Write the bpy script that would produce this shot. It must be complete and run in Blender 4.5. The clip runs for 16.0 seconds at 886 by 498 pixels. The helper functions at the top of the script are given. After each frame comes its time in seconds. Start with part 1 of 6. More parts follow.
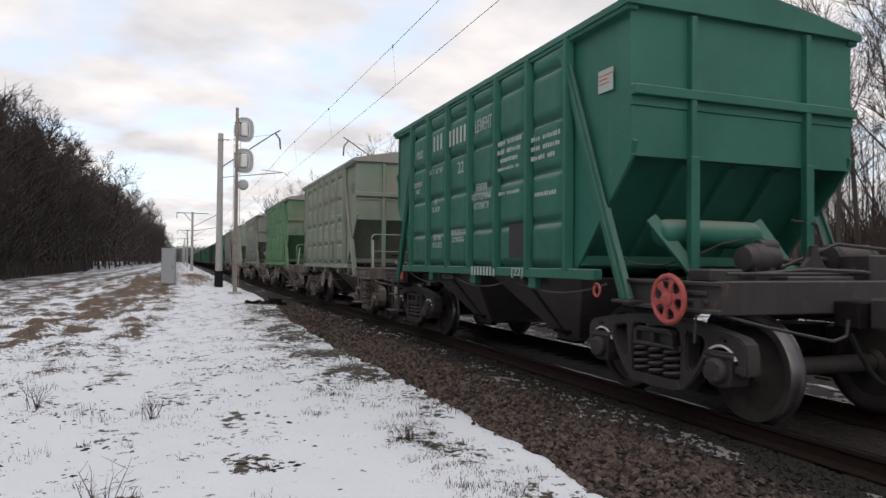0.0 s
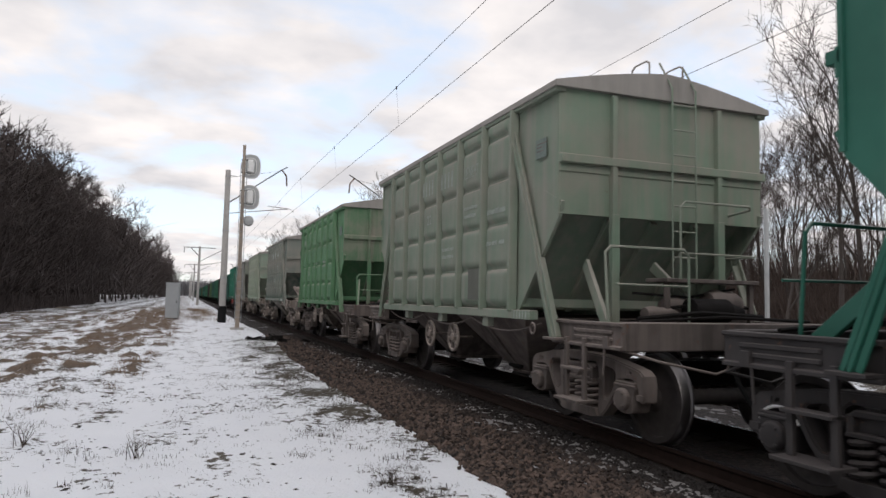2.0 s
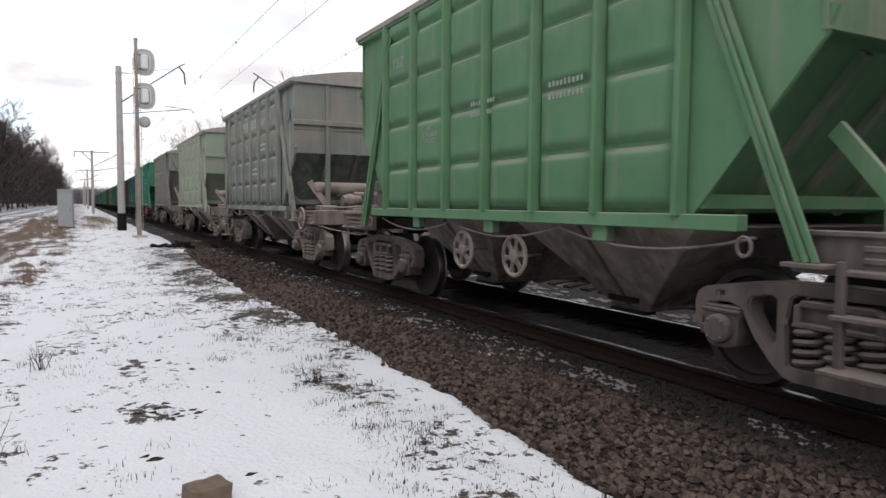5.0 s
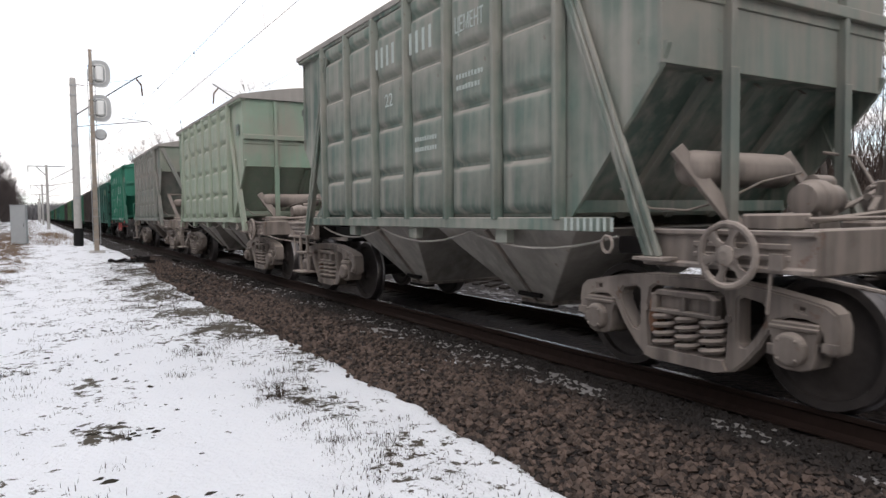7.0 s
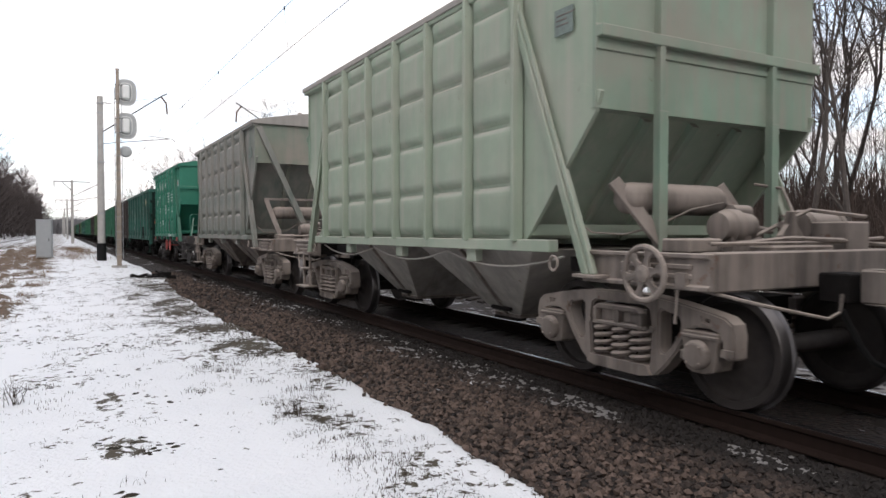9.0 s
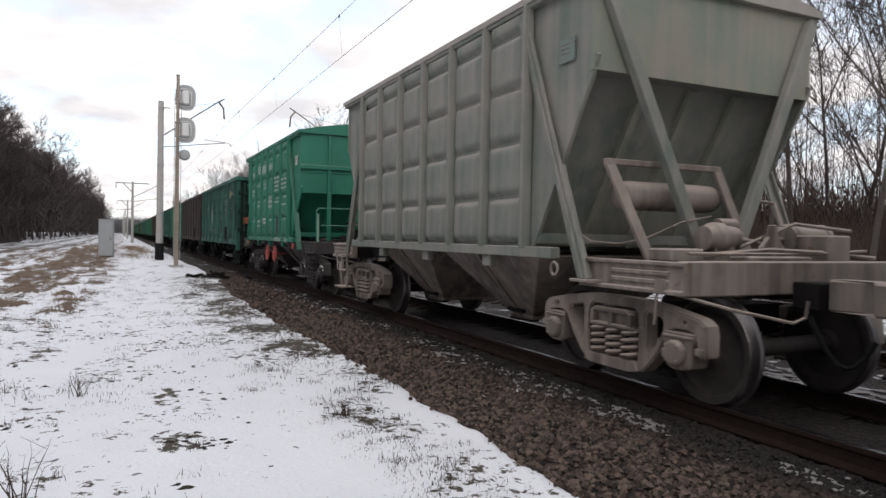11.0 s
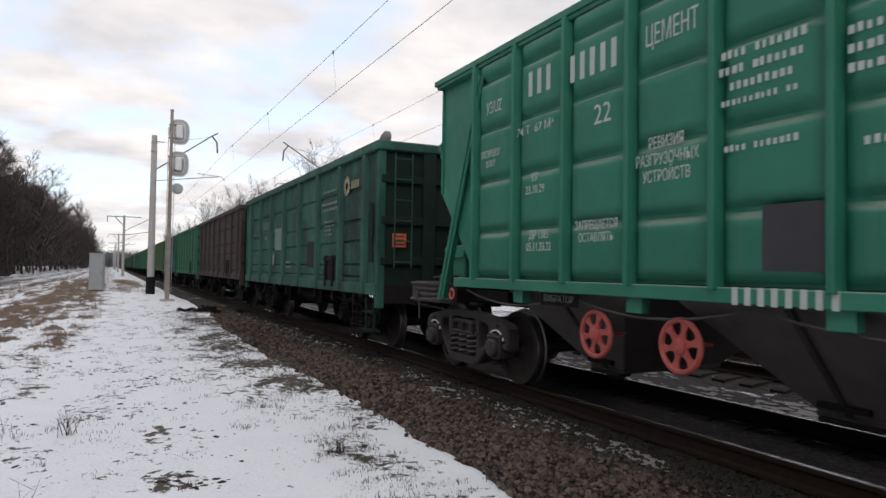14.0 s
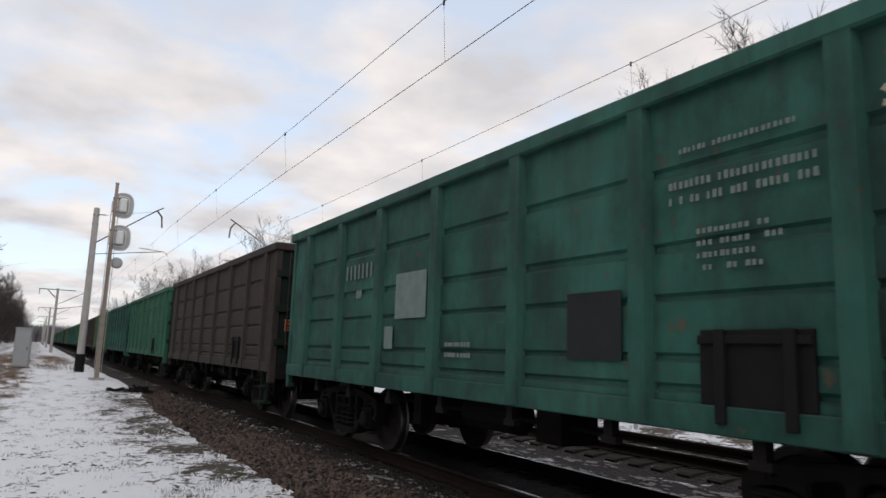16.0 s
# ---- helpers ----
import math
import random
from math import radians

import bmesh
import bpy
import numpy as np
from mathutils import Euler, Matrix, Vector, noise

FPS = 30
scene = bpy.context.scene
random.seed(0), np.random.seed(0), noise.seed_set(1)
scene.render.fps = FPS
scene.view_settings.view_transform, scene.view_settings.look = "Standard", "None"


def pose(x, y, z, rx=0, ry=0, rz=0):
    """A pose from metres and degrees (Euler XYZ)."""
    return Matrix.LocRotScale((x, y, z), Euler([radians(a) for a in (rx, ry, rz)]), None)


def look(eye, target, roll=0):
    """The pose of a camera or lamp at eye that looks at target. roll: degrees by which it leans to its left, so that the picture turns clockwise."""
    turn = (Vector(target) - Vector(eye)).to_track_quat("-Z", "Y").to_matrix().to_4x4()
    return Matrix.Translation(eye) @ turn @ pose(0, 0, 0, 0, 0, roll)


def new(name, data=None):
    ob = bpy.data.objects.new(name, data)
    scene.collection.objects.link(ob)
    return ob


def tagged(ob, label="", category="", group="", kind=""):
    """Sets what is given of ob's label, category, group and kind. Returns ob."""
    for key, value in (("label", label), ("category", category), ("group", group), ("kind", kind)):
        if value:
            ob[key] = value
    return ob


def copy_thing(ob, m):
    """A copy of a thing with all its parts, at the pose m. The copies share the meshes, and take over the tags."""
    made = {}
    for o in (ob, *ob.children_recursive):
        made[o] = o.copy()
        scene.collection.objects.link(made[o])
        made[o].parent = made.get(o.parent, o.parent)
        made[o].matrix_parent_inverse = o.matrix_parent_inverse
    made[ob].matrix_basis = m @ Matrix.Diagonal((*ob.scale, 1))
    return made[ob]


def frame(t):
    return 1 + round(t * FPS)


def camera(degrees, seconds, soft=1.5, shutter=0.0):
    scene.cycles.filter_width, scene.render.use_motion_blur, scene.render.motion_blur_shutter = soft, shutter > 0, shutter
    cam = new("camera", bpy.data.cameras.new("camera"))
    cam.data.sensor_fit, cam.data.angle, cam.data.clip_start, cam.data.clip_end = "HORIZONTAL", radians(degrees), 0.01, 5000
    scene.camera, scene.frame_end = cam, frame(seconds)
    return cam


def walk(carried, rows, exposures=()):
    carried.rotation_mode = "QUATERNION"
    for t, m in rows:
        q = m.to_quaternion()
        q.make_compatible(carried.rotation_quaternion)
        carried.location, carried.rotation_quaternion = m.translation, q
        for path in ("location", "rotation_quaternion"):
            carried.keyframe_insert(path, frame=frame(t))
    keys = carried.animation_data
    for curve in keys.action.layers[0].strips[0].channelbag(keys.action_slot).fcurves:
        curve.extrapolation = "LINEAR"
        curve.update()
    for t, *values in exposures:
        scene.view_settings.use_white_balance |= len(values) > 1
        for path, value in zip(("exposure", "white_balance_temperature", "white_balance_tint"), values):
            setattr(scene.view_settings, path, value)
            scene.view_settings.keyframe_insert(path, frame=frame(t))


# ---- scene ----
cam = camera(65.90, 16.0, soft=1.5, shutter=0.12)
PATH = [
    (0.0, pose(-0.117, 0.015, 1.442, 91.11, -0.49, -20.96)),
    (0.2, pose(-0.113, 0.015, 1.441, 91.58, -0.53, -21.51)),
    (0.5, pose(-0.099, 0.010, 1.440, 92.39, -0.60, -23.54)),
    (1.0, pose(-0.026, -0.076, 1.453, 92.98, -1.50, -22.38)),
    (1.2, pose(0.020, -0.112, 1.472, 92.21, -0.90, -18.94)),
    (1.5, pose(0.060, -0.136, 1.493, 92.30, 0.01, -18.81)),
    (1.7, pose(0.057, -0.126, 1.494, 94.02, -0.48, -20.07)),
    (2.0, pose(0.039, -0.090, 1.494, 94.21, -1.22, -20.41)),
    (2.2, pose(0.021, -0.065, 1.492, 94.01, -1.32, -21.23)),
    (2.5, pose(0.002, -0.046, 1.482, 93.12, -1.47, -20.54)),
    (3.0, pose(-0.001, -0.053, 1.465, 92.68, -1.64, -20.19)),
    (3.2, pose(-0.002, -0.050, 1.464, 92.49, -1.78, -19.75)),
    (3.5, pose(-0.005, -0.024, 1.459, 90.89, -1.99, -19.61)),
    (3.7, pose(-0.008, 0.006, 1.448, 90.52, -1.69, -19.48)),
    (5.8, pose(0.040, 0.090, 1.425, 84.49, -0.31, -31.44)),
    (6.0, pose(0.048, 0.100, 1.421, 85.19, -0.37, -30.96)),
    (6.5, pose(0.044, 0.080, 1.427, 86.37, 0.06, -30.72)),
    (6.7, pose(0.045, 0.082, 1.427, 86.17, 0.28, -30.45)),
    (7.0, pose(0.053, 0.085, 1.426, 87.02, 0.62, -30.67)),
    (7.5, pose(0.073, 0.086, 1.433, 86.53, 0.35, -32.55)),
    (8.0, pose(0.067, 0.056, 1.437, 88.73, 0.53, -32.18)),
    (8.5, pose(0.059, 0.067, 1.430, 88.80, 0.24, -31.45)),
    (8.7, pose(0.044, 0.042, 1.444, 88.43, 0.26, -30.13)),
    (10.8, pose(-0.019, -0.014, 1.470, 89.89, -0.70, -26.57)),
    (11.0, pose(-0.015, -0.016, 1.462, 89.02, -1.06, -25.18)),
    (11.2, pose(-0.018, -0.013, 1.468, 89.71, 0.84, -23.33)),
    (11.5, pose(-0.023, -0.001, 1.479, 91.05, 3.68, -19.39)),
    (11.7, pose(-0.015, 0.012, 1.472, 90.77, 2.02, -18.92)),
    (12.0, pose(-0.000, 0.032, 1.457, 91.26, -0.48, -21.50)),
    (12.2, pose(-0.005, 0.041, 1.455, 91.79, -0.71, -21.98)),
    (12.5, pose(-0.013, 0.046, 1.454, 90.86, -1.06, -25.65)),
    (12.7, pose(-0.012, 0.012, 1.466, 91.05, -0.62, -25.19)),
    (13.0, pose(-0.011, -0.051, 1.487, 90.67, 0.04, -24.88)),
    (13.2, pose(-0.025, -0.044, 1.487, 90.76, -0.27, -25.53)),
    (13.5, pose(-0.052, -0.017, 1.486, 90.98, -0.74, -25.08)),
    (14.0, pose(-0.041, 0.012, 1.474, 91.77, -0.89, -25.84)),
    (14.5, pose(-0.024, -0.034, 1.481, 94.02, -1.71, -25.96)),
    (15.0, pose(-0.023, -0.054, 1.482, 95.38, -1.70, -26.12)),
    (15.5, pose(-0.033, -0.034, 1.479, 96.99, -2.38, -26.74)),
    (16.0, pose(-0.018, -0.083, 1.509, 98.71, -1.96, -30.31)),
]
EXPOSURES = [(0.0, -0.03, 6640, 13), (3.7, -0.06, 6640, 13), (5.8, 0.44, 6640, 13), (8.7, 0.46, 6640, 13), (10.8, 0.25, 6640, 13), (11.2, 0.12, 6640, 13), (11.6, 0.0, 6640, 13), (14.5, 0.0, 6640, 13), (15.2, -0.09, 6640, 13), (16.0, -0.18, 6640, 13)]
walk(cam, PATH, EXPOSURES)

# distance run by the train, metres, time by time
RUN = [
    (0.0, 0.00), (0.5, 2.58), (1.0, 5.17), (1.5, 7.78), (2.0, 10.44), (2.5, 13.12),
    (3.0, 15.79), (3.5, 18.46), (3.7, 19.53), (5.8, 31.13), (6.0, 32.24), (6.5, 35.00),
    (7.0, 37.78), (7.5, 40.57), (8.0, 43.34), (8.5, 46.11), (8.7, 47.22), (10.8, 58.97),
    (11.0, 60.10), (11.5, 62.93), (12.0, 65.75), (12.5, 68.52), (13.0, 71.21), (13.5, 73.95),
    (14.0, 76.72), (14.5, 79.49), (15.0, 82.27), (15.5, 85.05), (16.0, 87.82),
]

# ---------------------------------------------------------------- light
def make_world():
    w = bpy.data.worlds.new("winter_sky")
    scene.world = w
    w.use_nodes = True
    nt = w.node_tree
    nt.nodes.clear()
    N = nt.nodes.new
    L = nt.links.new
    out = N("ShaderNodeOutputWorld")
    bg = N("ShaderNodeBackground")
    sky = N("ShaderNodeTexSky")
    sky.sky_type = "NISHITA"
    sky.sun_disc = False
    sky.sun_elevation = radians(35)
    sky.sun_rotation = radians(207)
    tc = N("ShaderNodeTexCoord")
    sep = N("ShaderNodeSeparateXYZ")
    L(tc.outputs["Generated"], sep.inputs[0])
    # the cloud layer is flat, so it crowds together towards the horizon
    zz = N("ShaderNodeMath"); zz.operation = "MAXIMUM"; zz.inputs[1].default_value = 0.0
    L(sep.outputs[2], zz.inputs[0])
    za = N("ShaderNodeMath"); za.operation = "ADD"; za.inputs[1].default_value = 0.16
    L(zz.outputs[0], za.inputs[0])
    dx = N("ShaderNodeMath"); dx.operation = "DIVIDE"
    dy = N("ShaderNodeMath"); dy.operation = "DIVIDE"
    L(sep.outputs[0], dx.inputs[0]); L(za.outputs[0], dx.inputs[1])
    L(sep.outputs[1], dy.inputs[0]); L(za.outputs[0], dy.inputs[1])
    com = N("ShaderNodeCombineXYZ")
    L(dx.outputs[0], com.inputs[0]); L(dy.outputs[0], com.inputs[1])
    n1 = N("ShaderNodeTexNoise")
    n1.inputs["Scale"].default_value = 1.5
    n1.inputs["Detail"].default_value = 6.0
    n1.inputs["Roughness"].default_value = 0.52
    n1.inputs["Distortion"].default_value = 0.25
    L(com.outputs[0], n1.inputs["Vector"])
    r1 = N("ShaderNodeValToRGB")
    r1.color_ramp.elements[0].position = 0.40
    r1.color_ramp.elements[0].color = (0, 0, 0, 1)
    r1.color_ramp.elements[1].position = 0.54
    r1.color_ramp.elements[1].color = (1, 1, 1, 1)
    L(n1.outputs["Fac"], r1.inputs[0])
    n2 = N("ShaderNodeTexNoise")
    n2.inputs["Scale"].default_value = 2.6
    n2.inputs["Detail"].default_value = 5.0
    L(com.outputs[0], n2.inputs["Vector"])
    r2 = N("ShaderNodeValToRGB")
    r2.color_ramp.elements[0].position = 0.32
    r2.color_ramp.elements[0].color = (0.72, 0.73, 0.76, 1)
    r2.color_ramp.elements[1].position = 0.66
    r2.color_ramp.elements[1].color = (1.06, 1.03, 1.01, 1)
    L(n2.outputs["Fac"], r2.inputs[0])
    blue = N("ShaderNodeMixRGB")
    blue.blend_type = "ADD"
    blue.inputs[0].default_value = 1.0
    dim = N("ShaderNodeMixRGB")
    dim.blend_type = "MULTIPLY"
    dim.inputs[0].default_value = 1.0
    dim.inputs[2].default_value = (0.08, 0.08, 0.08, 1)
    L(sky.outputs[0], dim.inputs[1])
    L(dim.outputs[0], blue.inputs[1])
    blue.inputs[2].default_value = (0.58, 0.64, 0.70, 1)
    mix = N("ShaderNodeMixRGB")
    L(r1.outputs[0], mix.inputs[0])
    L(blue.outputs[0], mix.inputs[1])
    L(r2.outputs[0], mix.inputs[2])
    L(mix.outputs[0], bg.inputs[0])
    bg.inputs[1].default_value = SKY
    L(bg.outputs[0], out.inputs[0])


SKY = 1.0
make_world()
sun = new("sun", bpy.data.lights.new("sun", "SUN"))
sun.data.energy = 0.45
sun.data.angle = radians(25)
sun.data.color = (1.0, 0.95, 0.88)
sun.matrix_world = look((-25, -50, 40), (0, 0, 0))


# ---------------------------------------------------------------- materials
def shader(name):
    m = bpy.data.materials.new(name)
    m.use_nodes = True
    nt = m.node_tree
    return m, nt, nt.nodes["Principled BSDF"]


def rgb(nt, kind, fac, a, b):
    n = nt.nodes.new("ShaderNodeMixRGB")
    n.blend_type = kind
    for i, v in enumerate((fac, a, b)):
        if isinstance(v, (int, float)):
            n.inputs[i].default_value = v
        elif isinstance(v, tuple):
            n.inputs[i].default_value = (*v, 1)
        else:
            nt.links.new(v, n.inputs[i])
    return n.outputs[0]


def noisy(nt, scale, detail=4.0, stretch=None, rough=0.55, world=False):
    n = nt.nodes.new("ShaderNodeTexNoise")
    n.inputs["Scale"].default_value = scale
    n.inputs["Detail"].default_value = detail
    n.inputs["Roughness"].default_value = rough
    if world:
        src = nt.nodes.new("ShaderNodeNewGeometry").outputs["Position"]
    else:
        src = nt.nodes.new("ShaderNodeTexCoord").outputs["Object"]
    if stretch:
        mp = nt.nodes.new("ShaderNodeMapping")
        mp.inputs["Scale"].default_value = stretch
        nt.links.new(src, mp.inputs[0])
        src = mp.outputs[0]
    nt.links.new(src, n.inputs["Vector"])
    return n.outputs["Fac"]


def ramp(nt, fac, lo, hi, a=(0, 0, 0), b=(1, 1, 1)):
    n = nt.nodes.new("ShaderNodeValToRGB")
    n.color_ramp.elements[0].position, n.color_ramp.elements[1].position = lo, hi
    n.color_ramp.elements[0].color, n.color_ramp.elements[1].color = (*a, 1), (*b, 1)
    nt.links.new(fac, n.inputs[0])
    return n.outputs[0]


def bump(nt, bsdf, height, strength, dist=0.01):
    n = nt.nodes.new("ShaderNodeBump")
    n.inputs["Strength"].default_value = strength
    n.inputs["Distance"].default_value = dist
    nt.links.new(height, n.inputs["Height"])
    nt.links.new(n.outputs[0], bsdf.inputs["Normal"])


def painted(name, colour, dust=(0.30, 0.27, 0.24), amount=0.5, rust=0.1, rough=0.55, wear=0.18, coal=0.0):
    """Wagon paint with cement dust in streaks and blotches, and some rust."""
    m, nt, b = shader(name)
    blot = ramp(nt, noisy(nt, 1.1, 6), 0.62 - 0.3 * amount, 0.95 - 0.3 * amount)
    streak = ramp(nt, noisy(nt, 3.0, 5, (2.5, 2.5, 0.18)), 0.60 - 0.25 * amount, 0.85 - 0.2 * amount)
    fade = rgb(nt, "MIX", ramp(nt, noisy(nt, 0.9, 5), 0.3, 0.7), tuple(c * (1 - wear) for c in colour), tuple(c * (1 + wear * 0.7) + 0.05 * wear for c in colour))
    c1 = rgb(nt, "MIX", rgb(nt, "MULTIPLY", 1.0, blot, (amount, amount, amount)), fade, dust)
    c2 = rgb(nt, "MIX", rgb(nt, "MULTIPLY", 1.0, streak, (amount * 0.8,) * 3), c1, dust)
    spots = ramp(nt, noisy(nt, 6.0, 8, None, 0.7), 0.68 - rust * 0.25, 0.74 - rust * 0.2)
    c3 = rgb(nt, "MIX", rgb(nt, "MULTIPLY", 1.0, spots, (0.75,) * 3), c2, (0.13, 0.065, 0.04))
    if coal:
        b.inputs["Specular IOR Level"].default_value = 0.25
        soot = rgb(nt, "MULTIPLY", 1.0, ramp(nt, noisy(nt, 1.3, 8, (1.0, 1.0, 0.6), 0.68), 0.44, 0.62), (coal,) * 3)
        c3 = rgb(nt, "MIX", soot, c3, (0.010, 0.011, 0.011))
        scrape = ramp(nt, noisy(nt, 2.6, 7, (0.5, 0.5, 2.4), 0.7), 0.64, 0.70)
        c3 = rgb(nt, "MIX", rgb(nt, "MULTIPLY", 1.0, scrape, (0.4,) * 3), c3, (0.05, 0.13, 0.10))
    # upward faces and ledges paled: settled dust, plus highlights put into the colour
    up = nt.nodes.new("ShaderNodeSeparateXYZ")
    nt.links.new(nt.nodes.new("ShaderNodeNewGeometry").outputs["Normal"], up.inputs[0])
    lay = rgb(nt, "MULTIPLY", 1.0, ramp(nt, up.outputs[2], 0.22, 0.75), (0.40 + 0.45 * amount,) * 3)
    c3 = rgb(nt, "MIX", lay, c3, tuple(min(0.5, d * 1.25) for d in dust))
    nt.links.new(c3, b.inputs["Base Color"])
    r = nt.nodes.new("ShaderNodeMapRange")
    r.inputs[3].default_value, r.inputs[4].default_value = rough - 0.12, min(1, rough + 0.25)
    nt.links.new(noisy(nt, 5.0, 5), r.inputs[0])
    nt.links.new(r.outputs[0], b.inputs["Roughness"])
    bump(nt, b, noisy(nt, 30.0, 5), 0.15, 0.004)
    return m


def plain(name, colour, rough=0.7, metal=0.0, var=0.35, scale=8.0, relief=0.2):
    m, nt, b = shader(name)
    c = rgb(nt, "MIX", noisy(nt, scale, 6), tuple(v * (1 - var) for v in colour), tuple(min(1, v * (1 + var)) for v in colour))
    nt.links.new(c, b.inputs["Base Color"])
    b.inputs["Roughness"].default_value = rough
    b.inputs["Metallic"].default_value = metal
    if max(colour) < 0.06:
        b.inputs["Specular IOR Level"].default_value = 0.15     # sooty and earthy surfaces hardly shine
    if relief:
        bump(nt, b, noisy(nt, scale * 5, 6), relief, 0.005)
    return m


def ground_material():
    m, nt, b = shader("snowy_ground")
    at = nt.nodes.new("ShaderNodeAttribute")
    at.attribute_name = "cover"
    sep = nt.nodes.new("ShaderNodeSeparateColor")
    nt.links.new(at.outputs["Color"], sep.inputs[0])
    # cover: red = how much the snow has worn away, green = ballast, blue = dry grass
    fine = noisy(nt, 10.0, 9, (0.8, 0.8, 1.0), 0.72, True)
    wide = noisy(nt, 1.6, 4, (1.0, 0.5, 1.0), 0.55, True)
    mixn = rgb(nt, "MIX", 0.36, fine, wide)
    add = rgb(nt, "ADD", 1.0, mixn, sep.outputs[0])
    bare = ramp(nt, add, 0.600, 0.616)
    snow = rgb(nt, "MIX", noisy(nt, 1.5, 5, None, 0.6, True), (0.76, 0.775, 0.81), (0.855, 0.865, 0.885))
    soil = rgb(nt, "MIX", noisy(nt, 14.0, 6, None, 0.7, True), (0.022, 0.019, 0.013), (0.095, 0.078, 0.052))
    straw = rgb(nt, "MIX", noisy(nt, 22.0, 6, (1, 0.4, 1), 0.7, True), (0.06, 0.040, 0.028), (0.20, 0.135, 0.088))
    soil = rgb(nt, "MIX", sep.outputs[2], soil, straw)
    col = rgb(nt, "MIX", bare, snow, soil)
    v = nt.nodes.new("ShaderNodeTexVoronoi")
    v.inputs["Scale"].default_value = 22.0
    pos = nt.nodes.new("ShaderNodeNewGeometry").outputs["Position"]
    nt.links.new(pos, v.inputs["Vector"])
    stone = rgb(nt, "MIX", v.outputs["Color"], (0.014, 0.009, 0.007), (0.085, 0.055, 0.045))
    crack = ramp(nt, v.outputs["Distance"], 0.15, 0.65, (1, 1, 1), (0.25, 0.25, 0.25))
    stone = rgb(nt, "MULTIPLY", 1.0, stone, crack)
    edge = rgb(nt, "ADD", 1.0, sep.outputs[1], rgb(nt, "MULTIPLY", 1.0, noisy(nt, 9.0, 7, None, 0.65, True), (0.5,) * 3))
    isb = ramp(nt, edge, 0.72, 0.76)
    # thin snow caught between the stones
    lodged = rgb(nt, "ADD", 1.0, noisy(nt, 2.2, 9, (1.0, 0.4, 1.0), 0.72, True), at.outputs["Alpha"])
    caught = ramp(nt, lodged, 0.63, 0.67)
    stone = rgb(nt, "MIX", caught, stone, (0.72, 0.72, 0.75))
    col = rgb(nt, "MIX", isb, col, stone)
    nt.links.new(col, b.inputs["Base Color"])
    b.inputs["Roughness"].default_value = 0.85
    h = rgb(nt, "MIX", isb, rgb(nt, "MIX", 0.5, noisy(nt, 4.5, 7, None, 0.62, True), noisy(nt, 25.0, 4, None, 0.6, True)), v.outputs["Distance"])
    bump(nt, b, h, 0.8, 0.06)
    return m


GROUND = ground_material()
STONE = plain("ballast_stone", (0.085, 0.068, 0.058), 0.9, 0, 0.5, 20, 0.3)
_nt = STONE.node_tree
_g = _nt.nodes.new("ShaderNodeNewGeometry")
_c = ramp(_nt, _g.outputs["Random Per Island"], 0.0, 1.0, (0.008, 0.0055, 0.0045), (0.135, 0.094, 0.075))
# stones get darker from x 3.7 to 4.5, with a noisy edge
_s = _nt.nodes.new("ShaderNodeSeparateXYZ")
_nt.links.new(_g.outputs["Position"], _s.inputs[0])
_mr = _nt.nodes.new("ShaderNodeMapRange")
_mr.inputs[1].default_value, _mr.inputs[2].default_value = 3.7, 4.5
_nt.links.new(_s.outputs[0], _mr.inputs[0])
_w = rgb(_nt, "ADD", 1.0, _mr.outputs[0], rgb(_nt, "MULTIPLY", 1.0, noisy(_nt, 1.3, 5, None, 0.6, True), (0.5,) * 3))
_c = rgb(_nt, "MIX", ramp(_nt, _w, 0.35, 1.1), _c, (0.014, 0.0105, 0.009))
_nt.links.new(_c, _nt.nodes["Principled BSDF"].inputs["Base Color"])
RAILSIDE = plain("rusty_rail", (0.026, 0.016, 0.013), 0.8, 0.2, 0.4, 12)
RAILTOP = plain("polished_rail_head", (0.42, 0.42, 0.44), 0.25, 1.0, 0.15, 10, 0.05)
CONCRETE = plain("weathered_concrete", (0.38, 0.365, 0.345), 0.9, 0, 0.25, 5, 0.5)
SLEEPER = plain("dirty_concrete_sleeper", (0.036, 0.030, 0.026), 0.9, 0, 0.35, 9, 0.5)
BARK = plain("grey_brown_bark", (0.075, 0.062, 0.055), 0.95, 0, 0.4, 6, 0.6)
TWIG = plain("bare_twigs", (0.06, 0.048, 0.042), 0.95, 0, 0.35, 3, 0)
SNOWBIT = plain("lodged_snow", (0.22, 0.207, 0.20), 0.9, 0, 0.2, 12, 0.3)
GOND_END = plain("coal_black_green_end", (0.011, 0.022, 0.018), 0.75, 0, 0.45, 2.5, 0.2)
BRUSH = plain("brown_undergrowth", (0.068, 0.047, 0.038), 0.95, 0, 0.4, 1.5, 0)
DARKWOOD = plain("dark_wet_bark", (0.06, 0.048, 0.044), 0.95, 0, 0.4, 6, 0.6)
DARKTWIG = plain("dark_bare_twigs", (0.064, 0.050, 0.046), 0.95, 0, 0.35, 3, 0)
CLOD = plain("dark_mossy_soil", (0.032, 0.028, 0.021), 0.95, 0, 0.5, 18, 0.5)
STRAW = plain("dry_grass", (0.19, 0.128, 0.082), 0.9, 0, 0.4, 20, 0)
WEED = plain("dead_weeds", (0.055, 0.042, 0.032), 0.9, 0, 0.4, 20, 0)
GALV = plain("galvanised_steel", (0.36, 0.37, 0.38), 0.55, 0.5, 0.2, 6, 0.1)
RUSTSTEEL = plain("rusty_lattice_steel", (0.34, 0.285, 0.235), 0.8, 0.1, 0.45, 7, 0.3)
